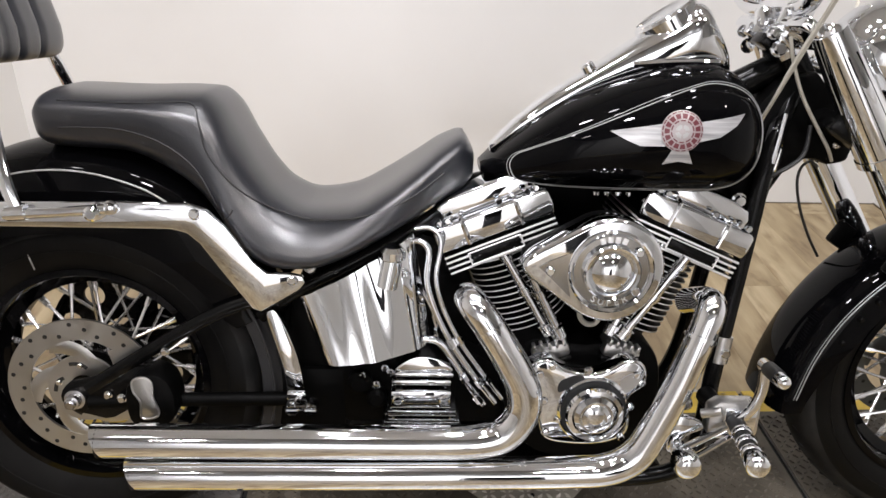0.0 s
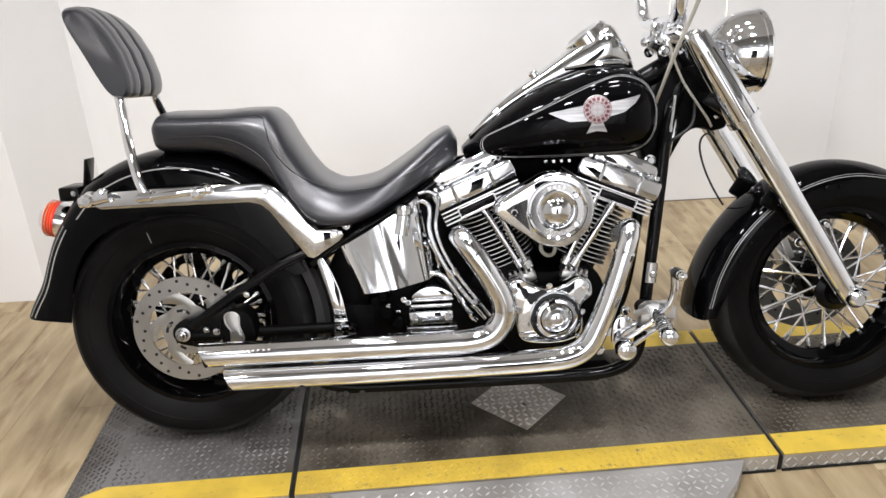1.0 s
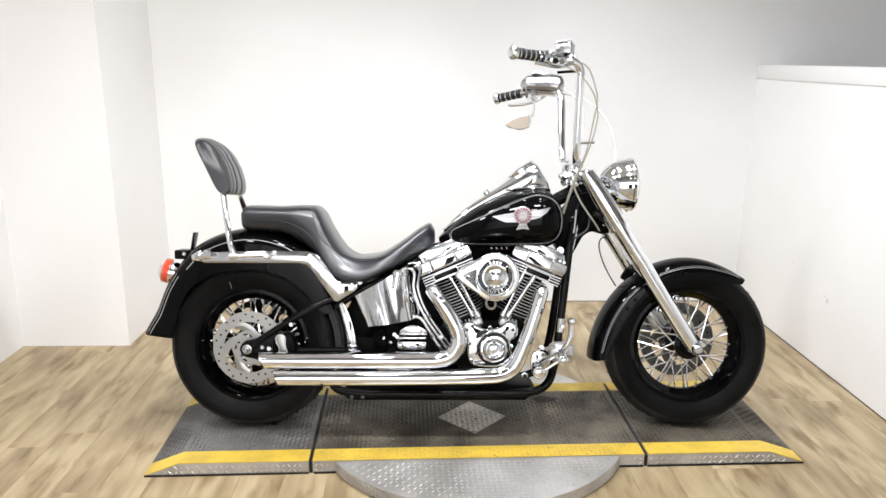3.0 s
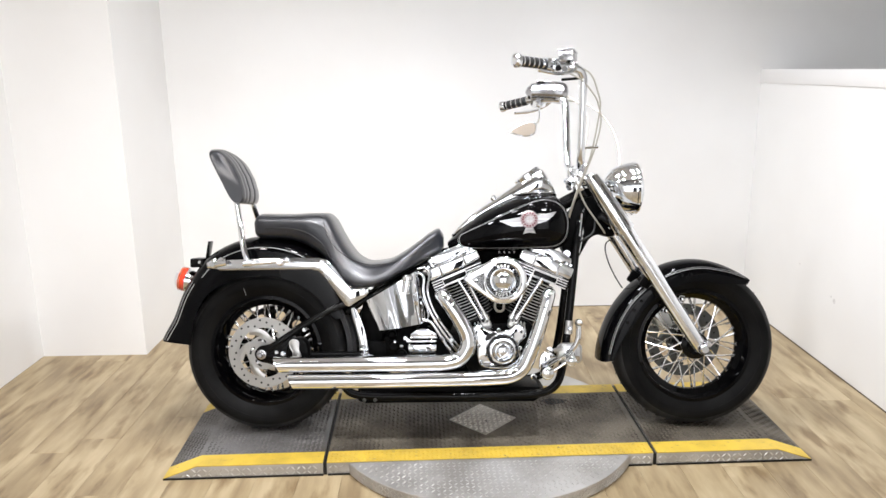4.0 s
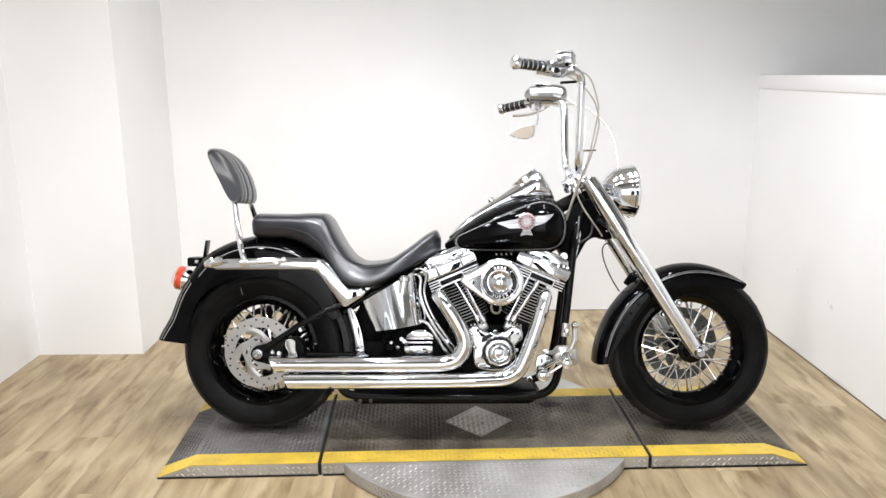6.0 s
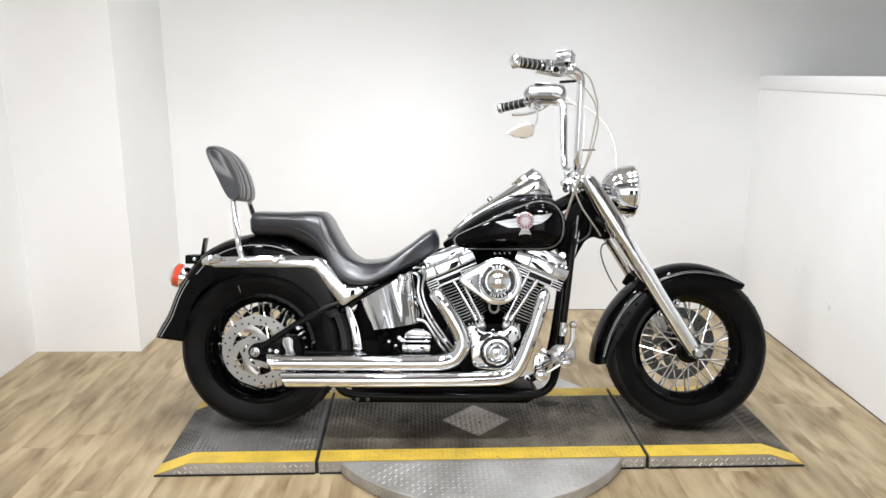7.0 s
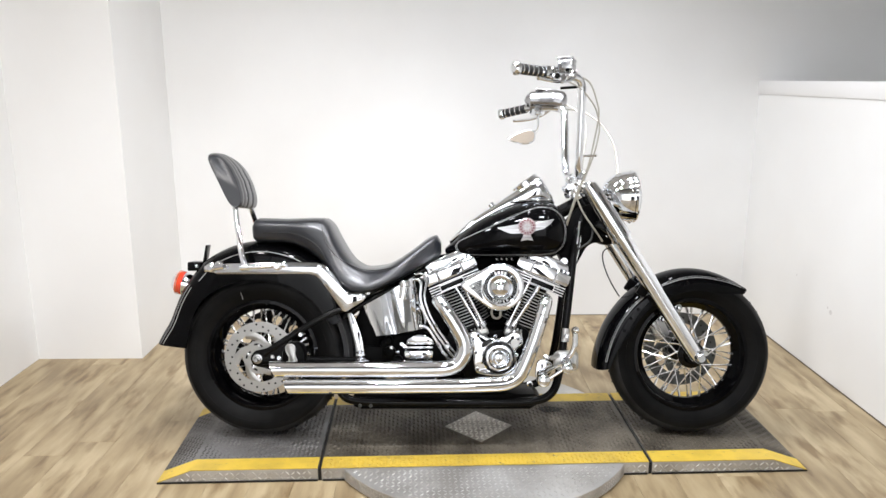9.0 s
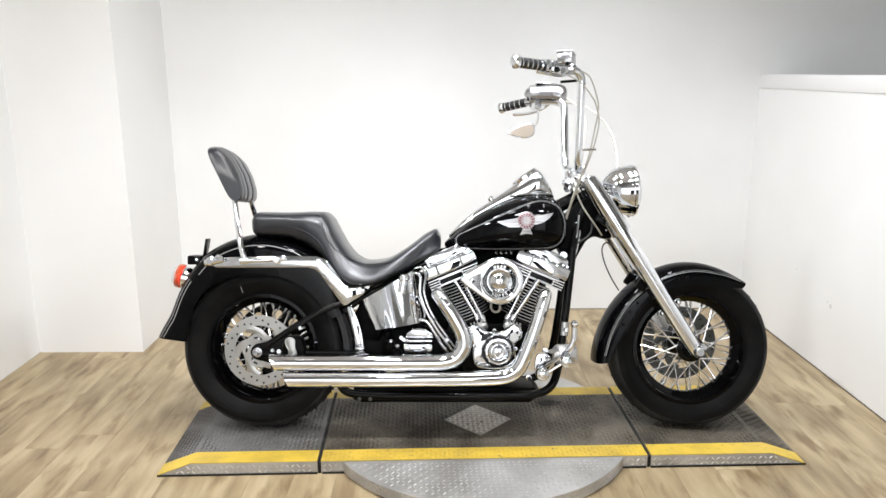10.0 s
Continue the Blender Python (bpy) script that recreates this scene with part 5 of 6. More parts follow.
# ---- frame
frame_part = part("frame", tube([(0.415, 0, 0.905), (0.33, 0, 0.86), (0.15, 0, 0.77), (-0.05, 0, 0.69), (-0.18, 0, 0.655)], 0.026, 14, 8), FRAME_BLACK, bike, "gloss black tubular frame")
part("steering_head", tube([(0.404, 0, 0.913), (0.432, 0, 0.868)], 0.034, 20, 1, False, None, True), FRAME_BLACK, frame_part)
part("bearing_cup", tube([(0.375, 0, 0.960), (0.381, 0, 0.951), (0.386, 0, 0.943), (0.396, 0, 0.927), (0.404, 0, 0.913)], [0.030, 0.036, 0.033, 0.037, 0.035], 20, 3), CHROME, frame_part)
for sy in (-1, 1):
    for dx, dz, r in ((0.350, 0.950, 0.009), (0.362, 0.925, 0.011), (0.395, 0.962, 0.008), (0.378, 0.985, 0.010)):
        bolt((dx, sy * 0.062, dz), r, 0.010, frame_part, "clamp_bolt", "y", sy)
    part("riser_bracket", box((0.372, sy * 0.048, 0.945), (0.052, 0.024, 0.024), Matrix.Rotation(radians(32), 4, "Y"), 0.004), CHROME, frame_part)
part("ignition_block", box((0.352, -0.03, 0.935), (0.030, 0.05, 0.020), Matrix.Rotation(radians(32), 4, "Y"), 0.004), FRAME_BLACK, frame_part)
for sy in (-1, 1):
    part("down_tube", tube([(0.418, sy * 0.028, 0.86), (0.390, sy * 0.048, 0.79), (0.368, sy * 0.064, 0.72), (0.360, sy * 0.069, 0.65), (0.349, sy * 0.073, 0.55), (0.337, sy * 0.078, 0.45), (0.321, sy * 0.088, 0.33), (0.306, sy * 0.11, 0.25), (0.280, sy * 0.13, 0.185), (0.225, sy * 0.13, 0.152), (0.1, sy * 0.13, 0.143), (-0.2, sy * 0.13, 0.143), (-0.46, sy * 0.13, 0.15), (-0.52, sy * 0.12, 0.19)], 0.0155, 14, 8), FRAME_BLACK, frame_part)
    part("seat_tube", tube([(-0.17, sy * 0.06, 0.655), (-0.24, sy * 0.10, 0.612), (-0.36, sy * 0.118, 0.548), (-0.44, sy * 0.12, 0.505), (-0.50, sy * 0.12, 0.46)], 0.0135, 12, 8), FRAME_BLACK, frame_part)
    part("swingarm", tube([(-0.40, sy * 0.12, 0.520), (-0.52, sy * 0.125, 0.487), (-0.60, sy * 0.13, 0.452), (-0.72, sy * 0.135, 0.378), (-0.80, sy * 0.138, 0.325)], 0.0125, 12, 6, False, None, False, 0.6, (0, 1, 0)), FRAME_BLACK, frame_part)
    part("lower_arm", tube([(-0.45, sy * 0.12, 0.30), (-0.65, sy * 0.13, 0.302), (-0.80, sy * 0.136, 0.300)], 0.013, 12, 6), CAST_BLACK, frame_part)
    part("axle_plate", prism(rounded([(-0.848, 0.312), (-0.83, 0.338), (-0.80, 0.345), (-0.70, 0.372), (-0.66, 0.36), (-0.70, 0.315), (-0.76, 0.27), (-0.80, 0.275), (-0.835, 0.285)], 3), sy * 0.135 - 0.004, sy * 0.135 + 0.004, 0.002), FRAME_BLACK, frame_part)
part("axle_nut", lathe([(0, -0.172), (0.007, -0.172), (0.009, -0.169), (0.009, -0.163), (0.0125, -0.162), (0.013, -0.150), (0.018, -0.149), (0.018, -0.140), (0, -0.139)], (RAX, 0, AXZ), "y", 20), HOUSING, frame_part)
part("under_tray", prism([(-0.47, 0.118), (-0.44, 0.108), (0.20, 0.108), (0.25, 0.14), (0.22, 0.165), (-0.47, 0.165)], -0.09, 0.10, 0.004), CAST_BLACK, frame_part)
for bx in (-0.44, -0.40):
    bolt((bx, -0.146, 0.134), 0.006, 0.005, frame_part, "tray_bolt", "y", -1, DARK_STEEL)
part("battery_box", prism([(-0.46, 0.30), (-0.47, 0.44), (-0.42, 0.53), (-0.24, 0.60), (-0.16, 0.58), (-0.10, 0.42), (-0.14, 0.28)], -0.06, 0.10, 0.008), CAST_BLACK, frame_part)
part("primary_cover", prism(rounded([(-0.42, 0.25), (-0.44, 0.33), (-0.40, 0.40), (-0.25, 0.43), (0.05, 0.42), (0.17, 0.38), (0.20, 0.29), (0.15, 0.20), (0.0, 0.17), (-0.3, 0.18)], 4), 0.13, 0.20, 0.012), CAST_BLACK, frame_part)
part("neck_gusset", prism([(0.315, 0.69), (0.345, 0.82), (0.385, 0.875), (0.445, 0.89), (0.50, 0.83), (0.535, 0.775), (0.525, 0.735), (0.49, 0.728), (0.47, 0.738), (0.445, 0.738), (0.42, 0.722), (0.402, 0.69), (0.375, 0.64), (0.345, 0.64)], -0.045, 0.045, 0.008), CAST_BLACK, frame_part)
part("lock_plate", prism(rounded([(0.365, 0.72), (0.37, 0.80), (0.395, 0.81), (0.402, 0.74), (0.385, 0.70)], 4), -0.056, -0.044, 0.003), FRAME_BLACK, frame_part)
for bx, bz in ((0.383, 0.79), (0.386, 0.72), (0.455, 0.80), (0.50, 0.765)):
    bolt((bx, -0.056 if bx < 0.4 else -0.045, bz), 0.006, 0.005, frame_part)
part("wiring_loom", tube([(0.385, -0.058, 0.80), (0.392, -0.062, 0.755), (0.386, -0.06, 0.71), (0.37, -0.075, 0.66)], 0.0035, 8, 8), CHROME, frame_part)
part("pivot_block", box((-0.42, 0, 0.27), (0.13, 0.2, 0.16), None, 0.01), CAST_BLACK, frame_part)
part("rear_stay", prism([(-0.445, 0.50), (-0.43, 0.53), (-0.37, 0.49), (-0.36, 0.42), (-0.38, 0.32), (-0.44, 0.30), (-0.46, 0.40)], -0.09, 0.09, 0.006), CAST_BLACK, frame_part)
cv = [(-0.483, 0.472), (-0.476, 0.482), (-0.466, 0.478), (-0.448, 0.44), (-0.432, 0.39), (-0.424, 0.34), (-0.424, 0.318), (-0.452, 0.318), (-0.454, 0.345), (-0.462, 0.39), (-0.474, 0.435)]
part("frame_cover", prism(rounded(cv, 3), -0.150, -0.135, 0.004), CHROME, bike, "curved chrome frame cover")
part("cover_foot", box((-0.437, -0.148, 0.323), (0.034, 0.014, 0.014), None, 0.003), CHROME, bike, "chrome clamp")
for k in range(3):
    part("pipe_hanger", lathe([(0, -0.165), (0.010, -0.165), (0.014, -0.158), (0.014, -0.14), (0, -0.14)], (-0.428 + (k - 1) * 0.016, 0, 0.300 + (0.012 if k == 1 else 0)), "y", 14), CHROME, bike, "chrome exhaust hanger bolt")
# inner mudguard ahead of the rear wheel
loops = []
for a in np.linspace(-12, 33, 16):
    c, s = math.cos(radians(float(a))), math.sin(radians(float(a)))
    prof = [(0.318, -0.11), (0.336, -0.112), (0.350, -0.100), (0.356, -0.05), (0.357, 0.05), (0.350, 0.1), (0.336, 0.112), (0.318, 0.11), (0.314, 0.10), (0.340, 0.09), (0.346, 0.0), (0.340, -0.09), (0.314, -0.10)]
    loops.append([(RAX + r * c, y, AXZ + r * s) for r, y in prof])
mudguard = part("mudguard", skin(loops, False), SATIN_BLACK, bike, "satin black inner mudguard", 40)
for a0, a1 in ((-10, 31),):
    part("mudguard_edge", tube([(RAX + 0.338 * math.cos(radians(a)), -0.113, AXZ + 0.338 * math.sin(radians(a))) for a in np.linspace(a0, a1, 12).tolist()], 0.0035, 8, 3), SATIN_BLACK, mudguard)

# rear brake caliper behind the swing arm
cal = part("rear_caliper", prism(rounded([(-0.735, 0.30), (-0.735, 0.36), (-0.70, 0.385), (-0.665, 0.37), (-0.655, 0.32), (-0.67, 0.29), (-0.71, 0.285)], 4), -0.15, -0.088, 0.006), CAST_BLACK, bike, "black brake caliper")
bean = [(-0.722, 0.375), (-0.705, 0.382), (-0.690, 0.372), (-0.690, 0.345), (-0.682, 0.318), (-0.690, 0.306), (-0.712, 0.306), (-0.712, 0.335), (-0.722, 0.355)]
part("badge", prism(rounded(bean, 4), -0.153, -0.150, 0.0015), DISC_STEEL, cal, "pale metal badge")
part("badge_rim", tube([(a, -0.153, b) for a, b in bean], 0.0018, 6, 5, True), SATIN, cal)
for ob in (cal, *cal.children):
    ob.data.transform(Matrix.Translation((0.016, -0.026, -0.012)))
bolt((-0.74, -0.146, 0.312), 0.007, 0.006, frame_part)
for bx, bz in ((-0.645, 0.312), (-0.66, 0.40), (-0.765, 0.316)):
    bolt((bx, -0.142, bz), 0.006, 0.006, frame_part)


def holed_ring(r0, r1, r_hole, hole_r, count, y0, y1, n=24):
    """A flat ring round the rear axle with a row of round holes through it."""
    bm = bmesh.new()
    for k in range(count):
        mid, half = 2 * math.pi * k / count, math.pi / count
        hx, hz = r_hole * math.cos(mid), r_hole * math.sin(mid)
        outer, inner = [], []
        for j in range(n):
            f = 4 * j / n
            e, u = int(f), f - int(f)
            r, a = ((r1, mid - half + 2 * half * u), (r1 + (r0 - r1) * u, mid + half), (r0, mid + half - 2 * half * u), (r0 + (r1 - r0) * u, mid - half))[e]
            outer.append((r * math.cos(a), r * math.sin(a)))
            b = math.atan2(outer[-1][1] - hz, outer[-1][0] - hx)
            inner.append((hx + hole_r * math.cos(b), hz + hole_r * math.sin(b)))
        loops = [[(RAX + x, y, AXZ + z) for x, z in ring] for ring, y in ((outer, y0), (inner, y0), (inner, y1), (outer, y1))]
        skin(loops, True, False, True, bm)
    bmesh.ops.remove_doubles(bm, verts=bm.verts, dist=1e-5)
    return bm


belt = part("drive_pulley", holed_ring(0.05, 0.152, 0.112, 0.021, 9, 0.098, 0.106), FRAME_BLACK, bike, "black drive pulley with round holes")
part("pulley_rim", lathe([(0.145, 0.097), (0.152, 0.097), (0.154, 0.105), (0.154, 0.135), (0.145, 0.135)], (RAX, 0, AXZ), "y", 56, True), CAST_BLACK, belt)
part("belt_guard", prism([(-0.74, 0.43), (-0.60, 0.43), (-0.42, 0.38), (-0.42, 0.22), (-0.60, 0.19), (-0.70, 0.17), (-0.67, 0.25), (-0.665, 0.33)], 0.11, 0.14, 0.003), CAST_BLACK, belt)

# ---- fork, headlamp
A0, A1 = Vector((0.418, 0, 0.945)), Vector((0.822, 0, 0.312))
AD = (A1 - A0).normalized()
for sy in (-1, 1):
    o = Vector((0, sy * 0.118, 0))
    leg = part("fork_leg", tube([A0 + o + AD * 0.20, A0 + o + AD * 0.44, A0 + o + AD * 0.60, A0 + o + AD * 0.695, A1 + o + AD * 0.005], [0.0305, 0.0305, 0.030, 0.0295, 0.029, 0.0285, 0.0275, 0.026, 0.0235], 24, 6), CHROME, bike, "polished chrome lower fork leg")
    part("axle_clamp", lathe([(0, -0.036), (0.013, -0.036), (0.020, -0.028), (0.023, -0.02), (0.023, 0.02), (0, 0.02)], A1 + Vector((0.004, sy * 0.125 + (0 if sy < 0 else 0.01), 0.0)), "y", 20), CHROME, leg)
    part("pinch_bolt", lathe([(0, -0.05), (0.008, -0.05), (0.009, -0.046), (0.009, 0), (0, 0)], A1 + Vector((0.016, sy * 0.118, 0.020)), "y", 12), CHROME, leg)
    part("upper_cover", tube([A0 + o - AD * 0.012, A0 + o + AD * 0.05, A0 + o + AD * 0.13, A0 + o + AD * 0.215], [0.028, 0.032, 0.035, 0.037, 0.0375], 24, 6), CHROME, leg)
    if sy < 0:
        for ang in (-35, -5, 25):
            off = Vector((math.sin(radians(ang)) * AD.z * -1, -math.cos(radians(ang)), math.sin(radians(ang)) * AD.x))
            part("sleeve_groove", tube([A0 + o + AD * (0.03 + 0.18 * f) + off * (0.0325 + 0.0058 * f) for f in (0.0, 0.25, 0.5, 0.75, 1.0)], 0.0011, 6, 2), FRAME_BLACK, leg)
    part("seal_ring", tube([A0 + o + AD * 0.212, A0 + o + AD * 0.225], 0.0395, 24, 1, False, None, True), CHROME, leg)
    part("slider_bracket", box(A0 + o * 0.8 + AD * 0.44 + Vector((-0.03, 0, -0.012)), (0.04, 0.02, 0.05), Matrix.Rotation(radians(32), 4, "Y"), 0.006), CAST_BLACK, leg)
part("lower_tree", box(A0 + AD * 0.17 + Vector((-0.032, 0, -0.004)), (0.075, 0.25, 0.035), Matrix.Rotation(radians(32.5), 4, "Y"), 0.008), FRAME_BLACK, bike, "black lower fork yoke")
part("upper_tree", box(A0 + AD * 0.0 + Vector((-0.022, 0, 0.006)), (0.075, 0.26, 0.022), Matrix.Rotation(radians(32.5), 4, "Y"), 0.006), CHROME, bike, "chrome upper fork yoke")
for sy in (-1, 1):
    part("fork_cap", lathe([(0, 0.012), (0.012, 0.012), (0.018, 0.006), (0.022, 0), (0.022, -0.01), (0, -0.01)], A0 + Vector((-0.004, sy * 0.118, 0.010)), "z", 18), CHROME, bike, "chrome fork cap")
part("steering_nut", lathe([(0, 0.02), (0.014, 0.02), (0.018, 0.012), (0.018, -0.01), (0, -0.01)], (0.36, 0, 0.972), "z", 18), CHROME, bike, "chrome steering nut")

lamp = part("headlamp", lathe([(0, -0.116), (0.018, -0.114), (0.042, -0.106), (0.064, -0.091), (0.082, -0.068), (0.092, -0.042), (0.097, -0.012), (0.098, 0.0), (0.101, 0.002), (0.102, 0.010), (0.099, 0.016), (0.091, 0.018)], (0, 0, 0), "x", 56), CHROME, bike, "chrome bullet headlamp")
lens = part("lens", lathe([(0.092, 0.016), (0.082, 0.024), (0.06, 0.033), (0.03, 0.039), (0, 0.041)], (0, 0, 0), "x", 48), LAMP_GLASS, lamp, "clear headlamp glass")
refl = part("reflector", lathe([(0.090, 0.012), (0.06, -0.02), (0.03, -0.04), (0, -0.045)], (0, 0, 0), "x", 40), CHROME, lamp)
for ob in (lamp, lens, refl):
    ob.data.transform(pose(0.594, 0, 0.917, 0, -2, 0))
part("lamp_bracket", tube([(0.45, 0, 0.90), (0.50, 0, 0.885), (0.55, 0, 0.86), (0.60, 0, 0.82)], 0.012, 12, 6), CHROME, lamp)
for sy in (-1, 1):
    part("lamp_wing", tube([(0.47, sy * 0.1, 0.90), (0.51, sy * 0.075, 0.888), (0.55, sy * 0.06, 0.872)], 0.010, 10, 6), CHROME, lamp)

for bx, bz in ((0.699, 0.451), (0.758, 0.494)):
    part("acorn_nut", lathe([(0, -0.014), (0.006, -0.013), (0.010, -0.008), (0.011, 0.0), (0.013, 0.0), (0.013, 0.004), (0, 0.004)], (bx, -0.098, bz), "y", 14), CHROME, front_fender)

# front brake caliper on the far leg, reflector bolts
fc = part("front_caliper", box((0.735, 0.092, 0.395), (0.06, 0.05, 0.09), Matrix.Rotation(radians(-25), 4, "Y"), 0.012), SATIN, bike, "metal front brake caliper")
for dx, dz in ((-0.01, 0.035), (0.012, -0.03)):
    bolt((0.735 + dx, 0.066, 0.395 + dz), 0.009, 0.008, fc)

# ---- handlebar, grips, levers, mirror, cables
bar_pts = [(0.386, -0.03, 0.99), (0.378, -0.085, 0.992), (0.372, -0.125, 1.004), (0.369, -0.150, 1.04), (0.370, -0.172, 1.15), (0.371, -0.192, 1.27), (0.366, -0.202, 1.315), (0.335, -0.225, 1.335), (0.24, -0.282, 1.337), (0.116, -0.350, 1.339)]
far_pts = [(x, -y, z - max(0, z - 1.0) * 0.11) for x, y, z in bar_pts]
far_pts[-1], far_pts[-2] = (0.124, 0.355, 1.286), (0.232, 0.284, 1.302)
bars = part("handlebar", tube(bar_pts[::-1] + far_pts, 0.0155, 14, 8), CHROME, bike, "tall chrome ape-hanger handlebar")
for sy in (-1, 1):
    part("riser", tube([(0.372, sy * 0.042, 0.945), (0.392, sy * 0.042, 1.002)], 0.019, 16, 1, False, None, True), CHROME, bars)
part("riser_clamp", box((0.392, 0, 0.992), (0.045, 0.13, 0.034), None, 0.008), CHROME, bars)


def grip(inner, outer, label):
    inner, outer = Vector(inner), Vector(outer)
    d = (outer - inner).normalized()
    ob = part("grip", tube([inner, outer], 0.0185, 16, 1, False, None, True), GRIP_RUBBER, bike, label)
    L = (outer - inner).length
    for k in range(4):
        p = inner + d * (L * (0.16 + k * 0.2))
        part("ring", tube([p, p + d * 0.0048], 0.0203, 16, 1, False, None, True), CHROME, ob)
    part("end_cap", tube([outer - d * 0.014, outer - d * 0.008, outer + d * 0.004, outer + d * 0.012, outer + d * 0.016], [0.0195, 0.0235, 0.0245, 0.019, 0.009], 18, 3), CHROME, ob)
    return ob


grip((0.205, -0.302, 1.3375), (0.118, -0.349, 1.339), "black ribbed grip with chrome rings")
grip((0.222, 0.292, 1.301), (0.124, 0.354, 1.2865), "black ribbed grip with chrome rings")
# near side: switch housing, brake reservoir and lever
sw = part("switch_housing", box((0.245, -0.288, 1.333), (0.05, 0.05, 0.046), Matrix.Rotation(radians(-30), 4, "Z"), 0.010), CHROME, bike, "chrome switch housing")
part("button", box((0.225, -0.318, 1.325), (0.014, 0.006, 0.01), None, 0.002), FRAME_BLACK, sw)
part("button", box((0.25, -0.305, 1.338), (0.012, 0.006, 0.01), None, 0.002), FRAME_BLACK, sw)
part("master_cylinder", box((0.304, -0.268, 1.363), (0.052, 0.08, 0.038), Matrix.Rotation(radians(-20), 4, "Z"), 0.006), HOUSING, sw, "satin chrome brake fluid reservoir")
part("reservoir_cap", box((0.304, -0.268, 1.385), (0.055, 0.083, 0.007), Matrix.Rotation(radians(-20), 4, "Z"), 0.002), HOUSING, sw)
for k, (bx, by, bz, r) in enumerate(((0.262, -0.318, 1.318, 0.010), (0.232, -0.322, 1.344, 0.008), (0.285, -0.305, 1.316, 0.012), (0.300, -0.30, 1.342, 0.007), (0.272, -0.30, 1.355, 0.008))):
    part("clamp_screw", lathe([(0, -0.012), (r * 0.8, -0.012), (r, -0.009), (r, 0), (0, 0)], (bx, by, bz), "y", 12), CHROME if k % 3 else FRAME_BLACK, sw)
part("mirror_mount", box((0.318, -0.30, 1.330), (0.03, 0.016, 0.022), None, 0.004), CHROME, sw)
part("throttle_drum", tube([(0.232, -0.297, 1.333), (0.215, -0.307, 1.333)], 0.026, 18, 2), CHROME, sw)
part("lever", tube([(0.33, -0.26, 1.325), (0.30, -0.30, 1.305), (0.25, -0.335, 1.297), (0.19, -0.375, 1.30)], 0.006, 10, 6, False, None, False, 1.4, (1, 0, 0)), CHROME, sw)
# far side: housing, long clutch cylinder, lever, hanging mirror
sw2 = part("switch_housing", box((0.268, 0.275, 1.294), (0.052, 0.05, 0.05), Matrix.Rotation(radians(30), 4, "Z"), 0.010), CHROME, bike, "chrome switch housing")
part("clutch_cylinder", tube([(0.232, 0.262, 1.331), (0.238, 0.261, 1.331), (0.285, 0.255, 1.330), (0.335, 0.24, 1.327), (0.366, 0.232, 1.318), (0.380, 0.229, 1.315), (0.386, 0.228, 1.314)], [0.016, 0.036, 0.041, 0.045, 0.043, 0.032, 0.014], 20, 5), HOUSING, sw2, "chrome clutch fluid cylinder")
part("cylinder_cap", box((0.300, 0.246, 1.370), (0.085, 0.04, 0.008), Matrix.Rotation(radians(5), 4, "Y"), 0.004), HOUSING, sw2)
part("lever", tube([(0.33, 0.26, 1.30), (0.29, 0.31, 1.275), (0.24, 0.35, 1.262), (0.18, 0.39, 1.262)], 0.006, 10, 6, False, None, False, 1.4, (1, 0, 0)), CHROME, sw2)
for bx, by, bz, r in ((0.262, 0.24, 1.29, 0.011), (0.285, 0.245, 1.302, 0.009), (0.25, 0.25, 1.31, 0.009), (0.275, 0.24, 1.275, 0.008)):
    part("clamp_screw", lathe([(0, -0.012), (r * 0.8, -0.012), (r, -0.009), (r, 0), (0, 0)], (bx, by, bz), "y", 12), CHROME, sw2)
part("switch_block", box((0.238, 0.27, 1.316), (0.028, 0.04, 0.024), None, 0.004), FRAME_BLACK, sw2)
part("cable_stub", tube([(0.362, 0.25, 1.380), (0.440, 0.235, 1.383)], 0.006, 10, 2), FRAME_BLACK, sw2)
mir = part("mirror", prism(rounded([(0.150, 1.168), (0.172, 1.184), (0.21, 1.203), (0.25, 1.214), (0.277, 1.206), (0.283, 1.180), (0.274, 1.155), (0.24, 1.142), (0.20, 1.145), (0.168, 1.157)], 6), 0.318, 0.336, 0.006, 3), CHROME, bike, "leaf-shaped chrome mirror hanging below the grip")
part("mirror_glass", prism(rounded([(0.159, 1.168), (0.176, 1.180), (0.212, 1.198), (0.249, 1.208), (0.272, 1.201), (0.277, 1.180), (0.269, 1.160), (0.239, 1.148), (0.202, 1.151), (0.173, 1.161)], 6), 0.316, 0.319), MIRROR, mir, "mirror glass with a warm reflection put into its tan colour")
part("mirror_stem", tube([(0.274, 0.328, 1.19), (0.290, 0.32, 1.222), (0.286, 0.30, 1.29)], 0.005, 10, 6), CHROME, mir)
for ob in (mir, *mir.children):
    ob.data.transform(Matrix.Translation((-0.012, 0, 0.008)))
MC = Matrix.Translation((0.222, 0.327, 1.188))
for ob in (mir, mir.children[0]):
    ob.data.transform(MC @ Matrix.Scale(0.9, 4) @ Matrix.Rotation(radians(1.2), 4, "Z") @ Matrix.Rotation(radians(10), 4, "X") @ MC.inverted())
